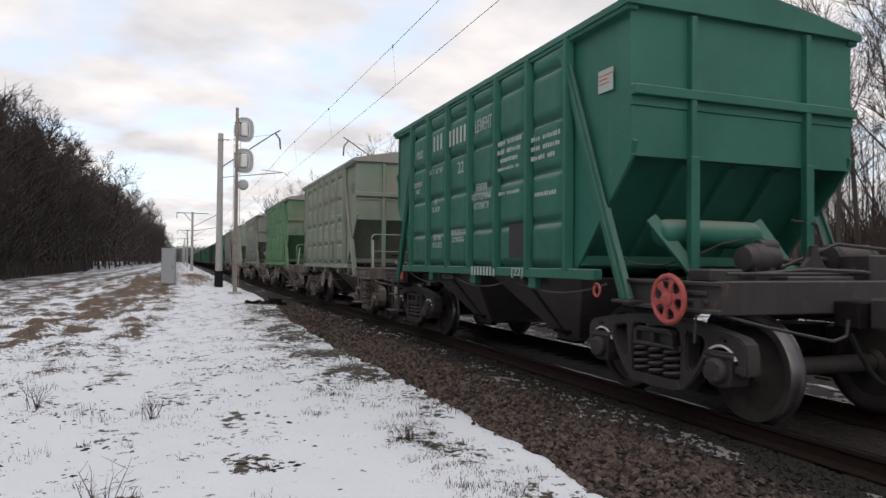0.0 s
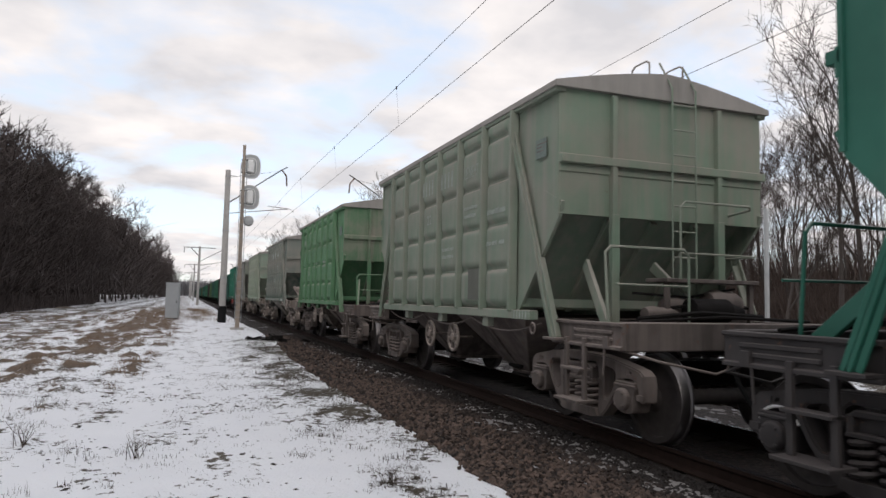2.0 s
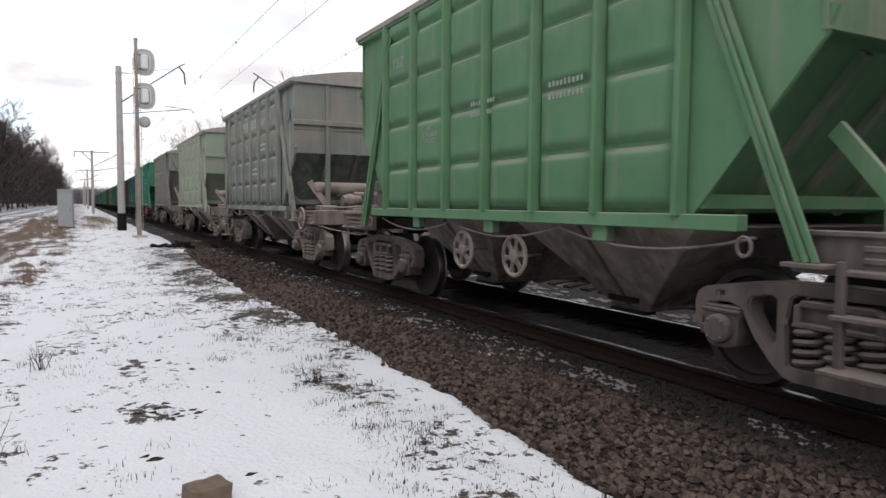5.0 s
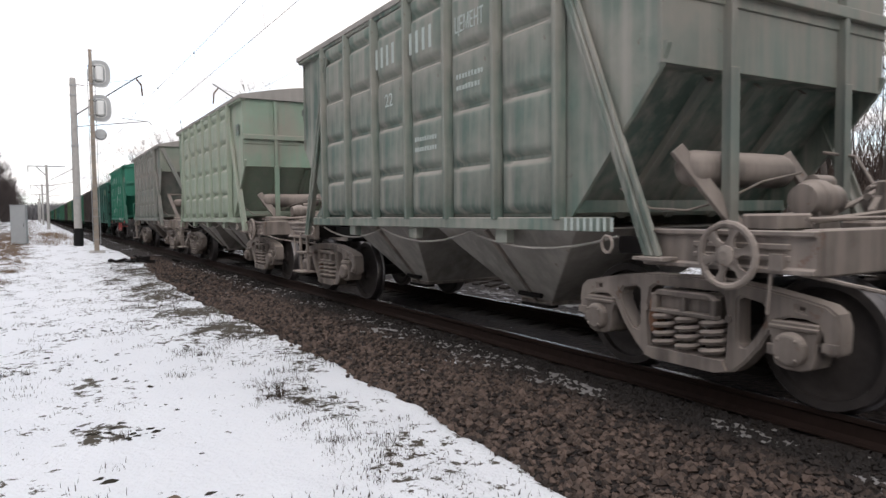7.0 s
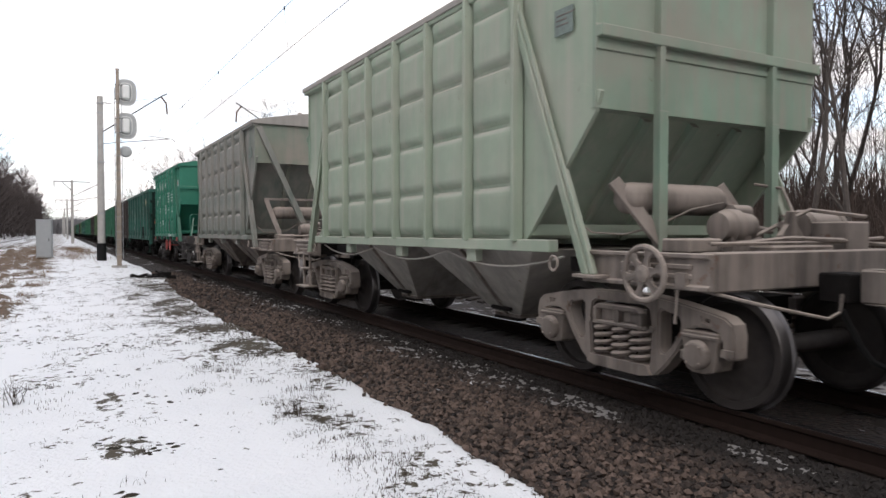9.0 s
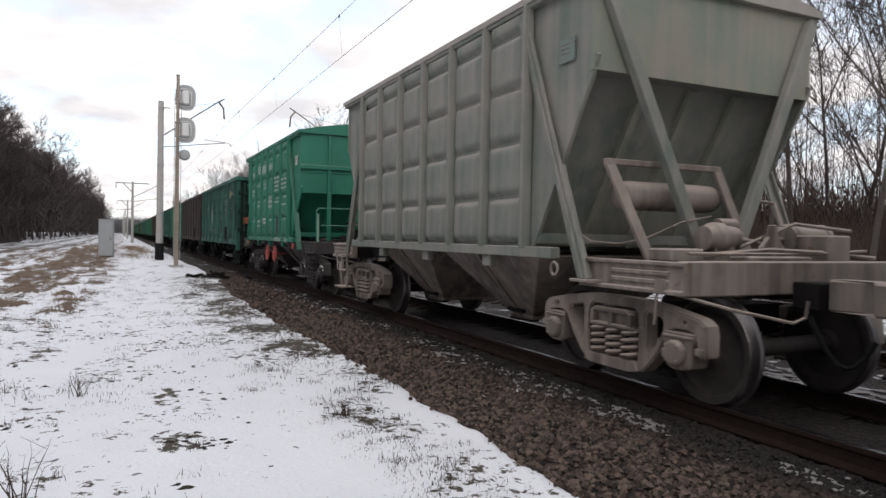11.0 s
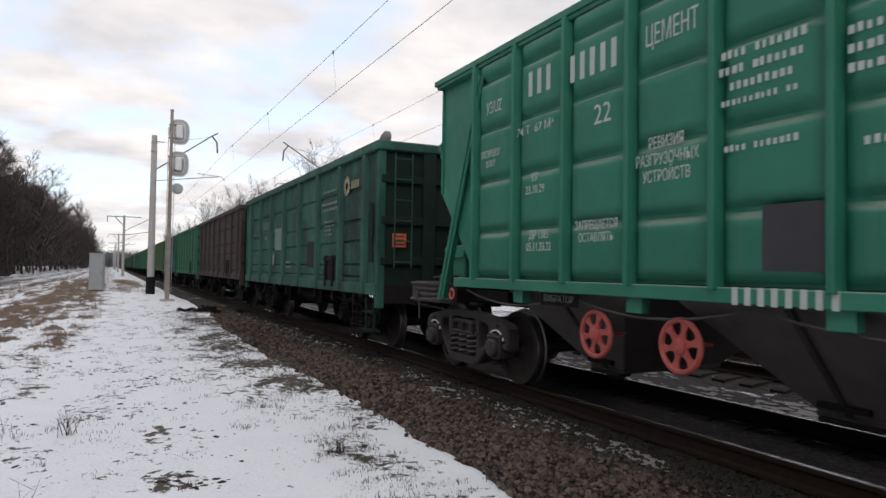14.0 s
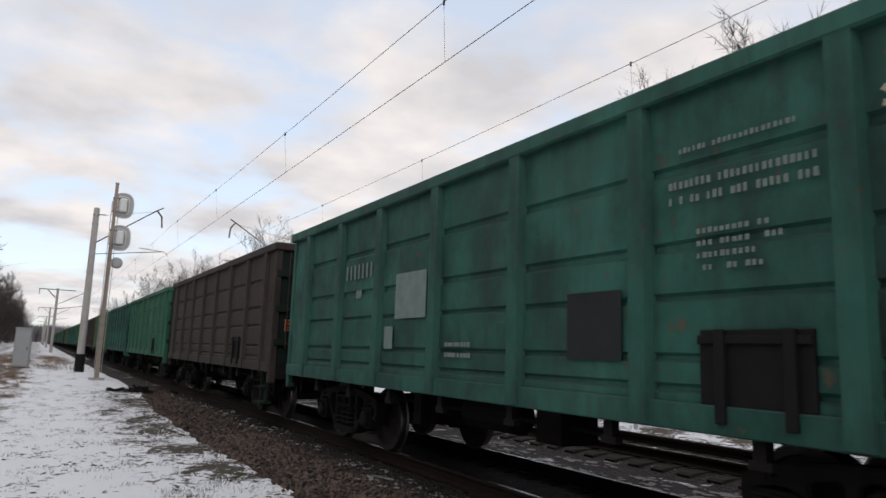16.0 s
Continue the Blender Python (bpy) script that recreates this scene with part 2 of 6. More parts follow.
PALE = plain("pale_rim_paint", (0.72, 0.72, 0.70), 0.6, 0, 0.12, 8, 0)
SIGNALGREY = plain("signal_grey_paint", (0.40, 0.41, 0.41), 0.6, 0.1, 0.2, 7, 0.1)
BLACK = plain("matt_black", (0.011, 0.011, 0.011), 0.7, 0, 0.3, 8, 0.1)
GREYBOX = plain("grey_cabinet_paint", (0.33, 0.345, 0.35), 0.6, 0, 0.12, 3, 0.05)
WIRE = plain("dark_wire", (0.06, 0.055, 0.05), 0.6, 0.5, 0.2, 4, 0)
INSUL = plain("brown_insulator", (0.10, 0.05, 0.03), 0.3, 0, 0.2, 10, 0)
TYRE = plain("oily_wheel_disc", (0.048, 0.042, 0.040), 0.6, 0.2, 0.5, 10, 0.1)
TREAD = plain("worn_wheel_tread", (0.16, 0.15, 0.15), 0.42, 1.0, 0.2, 10, 0)
GEAR_DARK = plain("oily_running_gear", (0.015, 0.013, 0.0125), 0.75, 0.2, 0.45, 9, 0.25)
GEAR_DUST = painted("dusty_running_gear", (0.10, 0.083, 0.073), (0.33, 0.280, 0.245), 0.78, 0.25, 0.85)
CHALK = plain("faint_chalky_stencil_paint", (0.30, 0.335, 0.295), 0.85, 0, 0.45, 14, 0)
FADED = plain("faded_stencil_paint", (0.17, 0.21, 0.19), 0.8, 0, 0.35, 30, 0)
RUSTPATCH = plain("rust_brown_casting", (0.17, 0.085, 0.05), 0.85, 0.1, 0.4, 14, 0.3)
GEAR_WORN = painted("worn_cast_steel", (0.030, 0.026, 0.026), (0.085, 0.072, 0.068), 0.38, 0.25, 0.6)
GEAR_BROWN = painted("brown_dusted_running_gear", (0.075, 0.061, 0.055), (0.215, 0.178, 0.160), 0.72, 0.25, 0.85)
CHUTE_PALE = painted("pale_dusted_chute_paint", (0.22, 0.21, 0.19), (0.40, 0.365, 0.33), 0.85, 0.1, 0.8)
GEAR_MID = plain("grey_black_chute_paint", (0.085, 0.077, 0.074), 0.7, 0.1, 0.4, 4, 0.2)
RED = plain("red_painted_iron", (0.38, 0.075, 0.065), 0.6, 0, 0.3, 12, 0.1)
LETTER = plain("white_stencil_paint", (0.42, 0.47, 0.44), 0.8, 0, 0.15, 20, 0)
YELLOW = plain("faded_cream_paint", (0.36, 0.32, 0.22), 0.8, 0, 0.2, 20, 0)
ORANGE = plain("orange_red_paint", (0.50, 0.12, 0.04), 0.8, 0, 0.25, 20, 0)
PATCH = plain("dark_grey_patch_paint", (0.05, 0.05, 0.055), 0.7, 0, 0.2, 6, 0)
CEMENT = plain("cement_crust", (0.34, 0.315, 0.285), 0.95, 0, 0.25, 5, 0.5)


# ---------------------------------------------------------------- mesh tools
def box(bm, x0, x1, y0, y1, z0, z1):
    v = [bm.verts.new((x, y, z)) for x in (x0, x1) for y in (y0, y1) for z in (z0, z1)]
    for f in ((0, 1, 3, 2), (4, 6, 7, 5), (0, 4, 5, 1), (2, 3, 7, 6), (0, 2, 6, 4), (1, 5, 7, 3)):
        bm.faces.new([v[i] for i in f])


def prism(bm, pts, axis, a, b):
    """A polygon pulled along an axis from a to b; pts are in the two other axes, in order."""
    def p(u, v, w):
        return {"x": (w, u, v), "y": (u, w, v), "z": (u, v, w)}[axis]
    A = [bm.verts.new(p(u, v, a)) for u, v in pts]
    B = [bm.verts.new(p(u, v, b)) for u, v in pts]
    n = len(pts)
    bm.faces.new(A)
    bm.faces.new(B[::-1])
    for i in range(n):
        bm.faces.new((A[i], B[i], B[(i + 1) % n], A[(i + 1) % n]))


def rod(bm, p, q, r, n=6, r2=None, caps=True):
    p, q = Vector(p), Vector(q)
    d = (q - p).normalized()
    u = d.orthogonal().normalized()
    w = d.cross(u)
    r2 = r if r2 is None else r2
    A = [bm.verts.new(p + (u * math.cos(t) + w * math.sin(t)) * r) for t in [2 * math.pi * i / n for i in range(n)]]
    B = [bm.verts.new(q + (u * math.cos(t) + w * math.sin(t)) * r2) for t in [2 * math.pi * i / n for i in range(n)]]
    for i in range(n):
        bm.faces.new((A[i], A[(i + 1) % n], B[(i + 1) % n], B[i]))
    if caps:
        bm.faces.new(A[::-1])
        bm.faces.new(B)


def pipe(bm, pts, r, n=6):
    """A tube through the points, mitred at the bends; closed on itself where the ends meet."""
    P = [Vector(p) for p in pts]
    loop = (P[0] - P[-1]).length < 1e-5
    if loop:
        P = P[:-1]
    m = len(P)
    rings, u = [], None
    for i, p in enumerate(P):
        a = P[i - 1] if (i > 0 or loop) else None
        b = P[(i + 1) % m] if (i < m - 1 or loop) else None
        d = Vector((0, 0, 0))
        if a is not None:
            d += (p - a).normalized()
        if b is not None:
            d += (b - p).normalized()
        d = d.normalized() if d.length > 1e-6 else Vector((0, 0, 1))
        u = d.orthogonal().normalized() if u is None else (u - d * u.dot(d)).normalized()
        w = d.cross(u)
        rings.append([bm.verts.new(p + (u * math.cos(2 * math.pi * k / n) + w * math.sin(2 * math.pi * k / n)) * r) for k in range(n)])
    pairs = list(zip(rings, rings[1:])) + ([(rings[-1], rings[0])] if loop else [])
    for A, B in pairs:
        for k in range(n):
            bm.faces.new((A[k], A[(k + 1) % n], B[(k + 1) % n], B[k]))
    if not loop:
        bm.faces.new(rings[0][::-1])
        bm.faces.new(rings[-1])


def lathe(bm, prof, axis, n=24, centre=(0, 0, 0)):
    """prof: (radius, place along the axis) in order; open ends are closed."""
    c = Vector(centre)
    rings = []
    for r, a in prof:
        ring = []
        for i in range(n):
            t = 2 * math.pi * i / n
            u, v = r * math.cos(t), r * math.sin(t)
            ring.append(bm.verts.new(c + Vector({"x": (a, u, v), "y": (u, a, v), "z": (u, v, a)}[axis])))
        rings.append(ring)
    for A, B in zip(rings, rings[1:]):
        for i in range(n):
            bm.faces.new((A[i], A[(i + 1) % n], B[(i + 1) % n], B[i]))
    bm.faces.new(rings[0][::-1])
    bm.faces.new(rings[-1])


def beam(bm, p, q, w, d, up=(0, 0, 1)):
    """A bar of section w by d between two points."""
    p, q = Vector(p), Vector(q)
    t = (q - p).normalized()
    s = t.cross(Vector(up))
    if s.length < 1e-4:
        s = t.cross(Vector((1, 0, 0)))
    s.normalize()
    n = s.cross(t)
    v = [bm.verts.new(c + s * (w / 2 * i) + n * (d / 2 * j)) for c in (p, q) for i, j in ((-1, -1), (1, -1), (1, 1), (-1, 1))]
    for f in ((3, 2, 1, 0), (4, 5, 6, 7), (0, 1, 5, 4), (1, 2, 6, 5), (2, 3, 7, 6), (3, 0, 4, 7)):
        bm.faces.new([v[i] for i in f])


def mesh_of(name, bm, material, smooth=False, bevel=0.0):
    if bevel:
        bmesh.ops.bevel(bm, geom=[e for e in bm.edges], offset=bevel, segments=1, affect="EDGES", clamp_overlap=True)
    bmesh.ops.recalc_face_normals(bm, faces=bm.faces)
    me = bpy.data.meshes.new(name)
    bm.to_mesh(me)
    bm.free()
    me.materials.append(material)
    if smooth:
        for p in me.polygons:
            p.use_smooth = True
        me.set_sharp_from_angle(angle=radians(38))
    return me


MESHES = {}


def part(name, make, material, parent=None, label="", at=None, smooth=False, bevel=0.0, key=None):
    """One mesh object under a thing or a part. make: a function that fills a bmesh, or a bmesh. Meshes with the same key and material are shared."""
    k = (key, material.name) if key else None
    if k and k in MESHES:
        me = MESHES[k]
    else:
        if callable(make):
            bm = bmesh.new()
            make(bm)
        else:
            bm = make
        me = mesh_of(name, bm, material, smooth, bevel)
        if k:
            MESHES[k] = me
    ob = new(name, me)
    if at is not None:
        ob.matrix_basis = at
    if parent is not None:
        ob.parent = parent
    if label:
        ob["label"] = label
    return ob


def raw(name, verts, faces, material, smooth=False):
    me = bpy.data.meshes.new(name)
    me.from_pydata(verts, [], faces)
    me.materials.append(material)
    if smooth:
        for p in me.polygons:
            p.use_smooth = True
    return new(name, me)

# ---------------------------------------------------------------- ground and track
XC = 5.64          # centre line of the near track
XC2 = 10.25        # centre line of the far track


def edge_at(y):
    e = float(np.interp(y, (0, 3, 5, 7, 11, 15, 19, 22, 27, 40), (2.55, 2.57, 2.67, 2.77, 2.67, 2.58, 2.72, 2.92, 3.25, 3.1)))
    return e + 0.09 * noise.noise(Vector((y * 0.9, 3.1, 0))) + 0.07 * noise.noise(Vector((y * 3.0, 7.1, 0)))


def steps(lo, hi, fine_lo, fine_hi, d, grow=1.12):
    out = list(np.arange(fine_lo, fine_hi, d))
    s, v = d, fine_hi
    while v < hi:
        out.append(v)
        s *= grow
        v += s
    out.append(hi)
    s, v = d, fine_lo
    while True:
        s *= grow
        v -= s
        if v < lo:
            break
        out.insert(0, v)
    out.insert(0, lo)
    return [float(a) for a in out]


def smooth01(a, lo, hi):
    t = min(1.0, max(0.0, (a - lo) / (hi - lo)))
    return t * t * (3 - 2 * t)


def ground_height(x, y):
    """Height of the ground over the rail top's level."""
    e = edge_at(y)
    bed = smooth01(x, e - 0.10, e + 0.14) * (1 - smooth01(x, XC2 + 2.6, XC2 + 3.4))
    n = noise.noise(Vector((x * 0.35, y * 0.22, 0.0))) * 0.06 + noise.noise(Vector((x * 1.6, y * 1.0, 5.0))) * 0.022
    n += noise.noise(Vector((x * 5.0, y * 3.2, 9.0))) * 0.014 + noise.noise(Vector((x * 2.4, y * 2.0, 15.0))) * 0.018
    z = -0.14 + n - 0.10 * smooth01(-x, 3.0, 9.0) + 0.16 * smooth01(y, 26, 44) * (1 - smooth01(abs(x + 1.0), 1.5, 4.5)) * (1 - smooth01(y, 55, 80))
    z -= 0.20 * smooth01(x, XC2 + 3, XC2 + 6)
    # low ripples of trodden snow beside the track bed
    if e - 2.4 < x < e and 6 < y < 30:
        z += 0.022 * math.sin(y * 2.6 - x * 2.2 + 3 * noise.noise(Vector((x, y * 0.5, 2)))) * smooth01(x, e - 2.2, e - 1.0) * smooth01(y, 6, 9)
    stones = -0.24 + 0.03 * smooth01(x, e, XC - 1.2) + noise.noise(Vector((x * 3.0, y * 3.0, 2.0))) * 0.012
    if XC + 1.5 < x < XC2 - 1.4:
        stones -= 0.10
    return z * (1 - bed) + stones * bed


def mound(x, y):
    """Low tussocks of dry grass on the field side, most of them near the cabinet."""
    near = smooth01(-x, 0.0, 1.2) * smooth01(y, 7.5, 16) * (1 - smooth01(y, 70, 110))
    if near <= 0:
        return 0.0
    v = noise.noise(Vector((x * 1.5, y * 0.75, 4.0))) + 0.7 * noise.noise(Vector((x * 3.6, y * 2.0, 8.0))) - 0.02 + 0.22 * smooth01(y, 14, 30) * (1 - smooth01(abs(x + 1.4), 0.8, 2.6))
    return near * max(0.0, v)


def build_ground():
    xs = steps(-900, 900, -4.0, 3.4, 0.075, 1.10)
    ys = steps(-120, 2500, 1.4, 16.0, 0.095, 1.045)
    verts, faces, cover = [], [], []
    for y in ys:
        for x in xs:
            z = ground_height(x, y)
            hump = mound(x, y)
            z += 0.16 * hump
            verts.append((x, y, z))
            e = edge_at(y)
            bed = smooth01(x, e - 0.22, e + 0.22) * (1 - smooth01(x, XC2 + 1.9, XC2 + 2.6))
            bed = min(1.0, bed)
            left = smooth01(-x, 0.6, 4.0)
            rows = 0.5 + 0.5 * math.sin(x * 2.1 + 0.7 * noise.noise(Vector((x * 0.3, y * 0.05, 1))) * 3)
            worn = 0.030 + 0.045 * left + 0.075 * left * (rows - 0.45) * smooth01(y, 8, 22) + 0.12 * smooth01(x, e - 1.9, e - 0.6) * smooth01(y, 6, 9) * (1 - smooth01(y, 24, 30)) * (0.35 + 0.65 * (0.5 + 0.5 * math.sin(y * 2.6 - x * 2.2 + 3 * noise.noise(Vector((x, y * 0.5, 2))))))
            worn += 0.052 * (1 - smooth01(abs(x - e + 0.80), 0.08, 0.48)) * (1 - smooth01(y, 5.4, 7.0))
            worn += 0.09 * (1 - smooth01(math.hypot(x - 0.42, (y - 5.45) * 0.8), 0.1, 0.38)) + 0.02 * (1 - smooth01(math.hypot(x - 0.1, (y - 7.2) * 0.4), 0.2, 0.8))
            worn -= 0.030 * (1 - smooth01(abs(x - 1.45), 0.5, 1.2)) * (1 - smooth01(y, 7, 11))
            worn += 0.05 * smooth01(y, 22, 34) * (1 - smooth01(abs(x + 1.4), 0.8, 2.6)) + 0.32 * hump
            worn += 0.02 * smooth01(y, 40, 90)
            dry = min(1.0, 0.05 + 2.0 * hump + 0.6 * smooth01(y, 16, 34) * (1 - smooth01(abs(x + 1.2), 1.5, 4.5)) + 0.1 * left)
            cover.append((max(0.0, worn), bed * 0.75, dry, 0.055 * smooth01(x, XC + 0.9, XC + 1.7) + 0.07 * (1 - smooth01(abs(x - 4.2), 0.15, 0.5))))
    nx = len(xs)
    for j in range(len(ys) - 1):
        for i in range(nx - 1):
            a = j * nx + i
            faces.append((a, a + 1, a + nx + 1, a + nx))
    ob = raw("ground", verts, faces, GROUND, True)
    c = ob.data.color_attributes.new("cover", "FLOAT_COLOR", "POINT")
    c.data.foreach_set("color", np.array(cover, dtype=np.float32).ravel())
    tagged(ob, "patchy snow over dry grass beside a dark stone track bed", "ground", kind="structure")


build_ground()


def rail_profile():
    h = [(0.036, 0.0), (0.037, -0.012), (0.036, -0.036), (0.010, -0.052), (0.009, -0.14), (0.03, -0.16), (0.075, -0.168), (0.075, -0.18)]
    return [(-x, z) for x, z in h] + [(x, z) for x, z in h[::-1]]


def build_tracks():
    for c, nm in ((XC, "near"), (XC2, "far")):
        for side in (-1, 1):
            bm = bmesh.new()
            prism(bm, [(c + side * 0.797 + x, z) for x, z in rail_profile()], "y", -60, 900)
            r = part("rail", bm, RAILSIDE)
            tagged(r, "rusty steel rail with a bright worn running head", "rail", "running rails", "structure")
            bm = bmesh.new()
            box(bm, c + side * 0.797 - 0.030, c + side * 0.797 + 0.030, -60, 900, 0.0, 0.004)
            part("rail_head", bm, RAILTOP, r)
        far = c == XC2
        sl = None
        for i in range(110):
            y = -6.0 + i * 0.543 + random.uniform(-0.02, 0.02)

            def mk(bm):
                prism(bm, [(-1.35, -0.40), (-1.35, -0.235), (-1.28, -0.205), (-0.62, -0.185), (-0.45, -0.215), (0.45, -0.215), (0.62, -0.185), (1.28, -0.205), (1.35, -0.235), (1.35, -0.40)], "y", -0.13, 0.13)
            sl = part("sleeper", mk, SLEEPER, None, at=pose(c, y, 0.0, 0, 0, random.uniform(-0.4, 0.4)), key="sleeper")
            tagged(sl, "dirty concrete railway sleeper half sunk in ballast", "sleeper", "track sleepers", "structure")


build_tracks()


def scatter_stones():
    """Loose ballast stones on the shoulder, where the camera stands nearest, thinning out with distance."""
    rng = np.random.default_rng(4)
    base = np.array([(1, 0, 0), (-1, 0, 0), (0, 1, 0), (0, -1, 0), (0, 0, 1), (0, 0, -1)], float)
    tris = np.array([(0, 2, 4), (2, 1, 4), (1, 3, 4), (3, 0, 4), (2, 0, 5), (1, 2, 5), (3, 1, 5), (0, 3, 5)])
    V, F = [], []
    k = 0
    for ya, yb, dens, size in ((1.2, 7.0, 760, 0.034), (7.0, 14.0, 380, 0.040), (14.0, 30.0, 100, 0.05)):
        n = int((yb - ya) * 2.2 * dens)
        xs, ys = rng.uniform(2.55, 4.75, n), rng.uniform(ya, yb, n)
        for x, y in zip(xs, ys):
            e = edge_at(y) + rng.normal(0, 0.06)
            if x < e - 0.02 or abs(x - (XC - 0.797)) < 0.11:
                continue
            s = size * rng.uniform(0.55, 1.35)
            q = base * s * rng.uniform(0.55, 1.1, (6, 1)) * np.array((1.0, 1.0, 0.8))
            a = rng.uniform(0, 6.28)
            b = rng.uniform(-0.7, 0.7)
            R = np.array(((math.cos(a), -math.sin(a), 0), (math.sin(a), math.cos(a), 0), (0, 0, 1))) @ np.array(((math.cos(b), 0, math.sin(b)), (0, 1, 0), (-math.sin(b), 0, math.cos(b))))
            q = q @ R.T + np.array((x, y, ground_height(x, y) + s * 0.4))
            V.append(q)
            F.append(tris + k)
            k += 6
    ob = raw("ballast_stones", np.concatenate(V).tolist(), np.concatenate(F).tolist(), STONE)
    tagged(ob, "dark brown crushed stone ballast beside the rail", "ballast", kind="stuff")


scatter_stones()


def lodged_snow():
    """Thin remains of snow between the stones beside the rails."""
    rng = np.random.default_rng(9)
    V, F = [], []
    k = 0
    spots = []
    for _ in range(46):
        cy = 1.5 + 26 * rng.random() ** 1.3
        spots.append((4.0 + rng.random() * 0.5, cy, 0.10 + 0.25 * rng.random(), int(8 + 22 * rng.random())))
    for _ in range(90):
        spots.append((XC + 1.3 + rng.random() * 1.6, 2 + 34 * rng.random(), 0.3, 16))
    for cx, cy, sp, n in spots:
        for _ in range(n):
            x, y = cx + rng.normal(0, sp * 0.45), cy + rng.normal(0, sp)
            if abs(x - (XC - 0.797)) < 0.12 or abs(x - (XC2 - 0.797)) < 0.12:
                continue
            r = 0.025 + 0.085 * rng.random() ** 2
            z = ground_height(x, y) + 0.016
            c = [(x, y, z + 0.012)]
            for i in range(6):
                a = i * 1.047 + rng.uniform(-0.3, 0.3)
                q = r * rng.uniform(0.5, 1.3)
                c.append((x + q * math.cos(a), y + 1.4 * q * math.sin(a), z))
            V += c
            F += [(k, k + 1 + i, k + 1 + (i + 1) % 6) for i in range(6)]
            k += 7
    ob = raw("snow_remains", V, F, SNOWBIT, True)
    tagged(ob, "thin remains of snow lodged between ballast stones", "snow", kind="stuff")


lodged_snow()


def grow_blades(name, label, category, material, spots, seed):
    """Thin blades and stalks. spots: x, y, spread, count, height, width."""
    rng = random.Random(seed)
    V, F = [], []
    for x, y, spread, count, height, width in spots:
        for _ in range(count):
            px, py = x + rng.gauss(0, spread), y + rng.gauss(0, spread)
            z = ground_height(px, py) + 0.16 * mound(px, py) - 0.01
            h = height * rng.uniform(0.4, 1.1)
            a = rng.uniform(0, 6.28)
            lean = rng.uniform(0.05, 0.7) * h
            w = width * rng.uniform(0.6, 1.2)
            ca, sa = math.cos(a), math.sin(a)
            k = len(V)
            V += [(px - sa * w, py + ca * w, z), (px + sa * w, py - ca * w, z),
                  (px + ca * lean * 0.4 + sa * w * 0.7, py + sa * lean * 0.4 - ca * w * 0.7, z + h * 0.6),
                  (px + ca * lean * 0.4 - sa * w * 0.7, py + sa * lean * 0.4 + ca * w * 0.7, z + h * 0.6),
                  (px + ca * lean, py + sa * lean, z + h)]
            F += [(k, k + 1, k + 2, k + 3), (k + 3, k + 2, k + 4)]
    ob = raw(name, V, F, material)
    tagged(ob, label, category, kind="stuff")


def build_grass():
    rng = random.Random(11)
    dark, dry = [], []
    for _ in range(1300):
        x, y = rng.uniform(-7, 2.6), rng.uniform(2.5, 26)
        if 0.3 < x < 2.2 and rng.random() < 0.6:
            continue
        dark.append((x, y, rng.uniform(0.02, 0.10), rng.randint(6, 26), rng.uniform(0.02, 0.07), 0.003))
    for _ in range(520):
        y = rng.uniform(7.0, 24)
        x = edge_at(y) - 0.1 - abs(rng.gauss(0, 0.75))
        y -= (math.sin(y * 2.6 - x * 2.2) + 1) * 0.25
        dark.append((x, y, 0.08, rng.randint(8, 26), rng.uniform(0.03, 0.08), 0.003))
    for _ in range(190):
        y = rng.uniform(2.2, 6.4)
        dark.append((edge_at(y) - 0.78 + rng.gauss(0, 0.24), y, 0.05, rng.randint(10, 34), rng.uniform(0.02, 0.055), 0.003))
    for _ in range(70):
        x, y = rng.uniform(-7, -0.8), rng.uniform(3.5, 18)
        dark.append((x, y, 0.10, rng.randint(15, 40), rng.uniform(0.08, 0.2), 0.0025))
    made = 0
    while made < 560:
        x, y = -0.2 - 11 * rng.random() ** 1.5, rng.uniform(10, 60)
        if mound(x, y) < 0.14:
            continue
        made += 1
        dry.append((x, y, 0.10, 36, rng.uniform(0.06, 0.18), 0.004))
    for _ in range(60):
        x, y = rng.uniform(0.0, 2.2), rng.uniform(40, 75)
        dry.append((x, y, 0.3, 50, rng.uniform(0.15, 0.4), 0.006))
    grow_blades("grass_stubble", "dark grass stubble poking through thin snow", "grass", WEED, dark, 3)
    grow_blades("dry_grass", "straw-coloured dry grass on a low bank", "grass", STRAW, dry, 5)


build_grass()


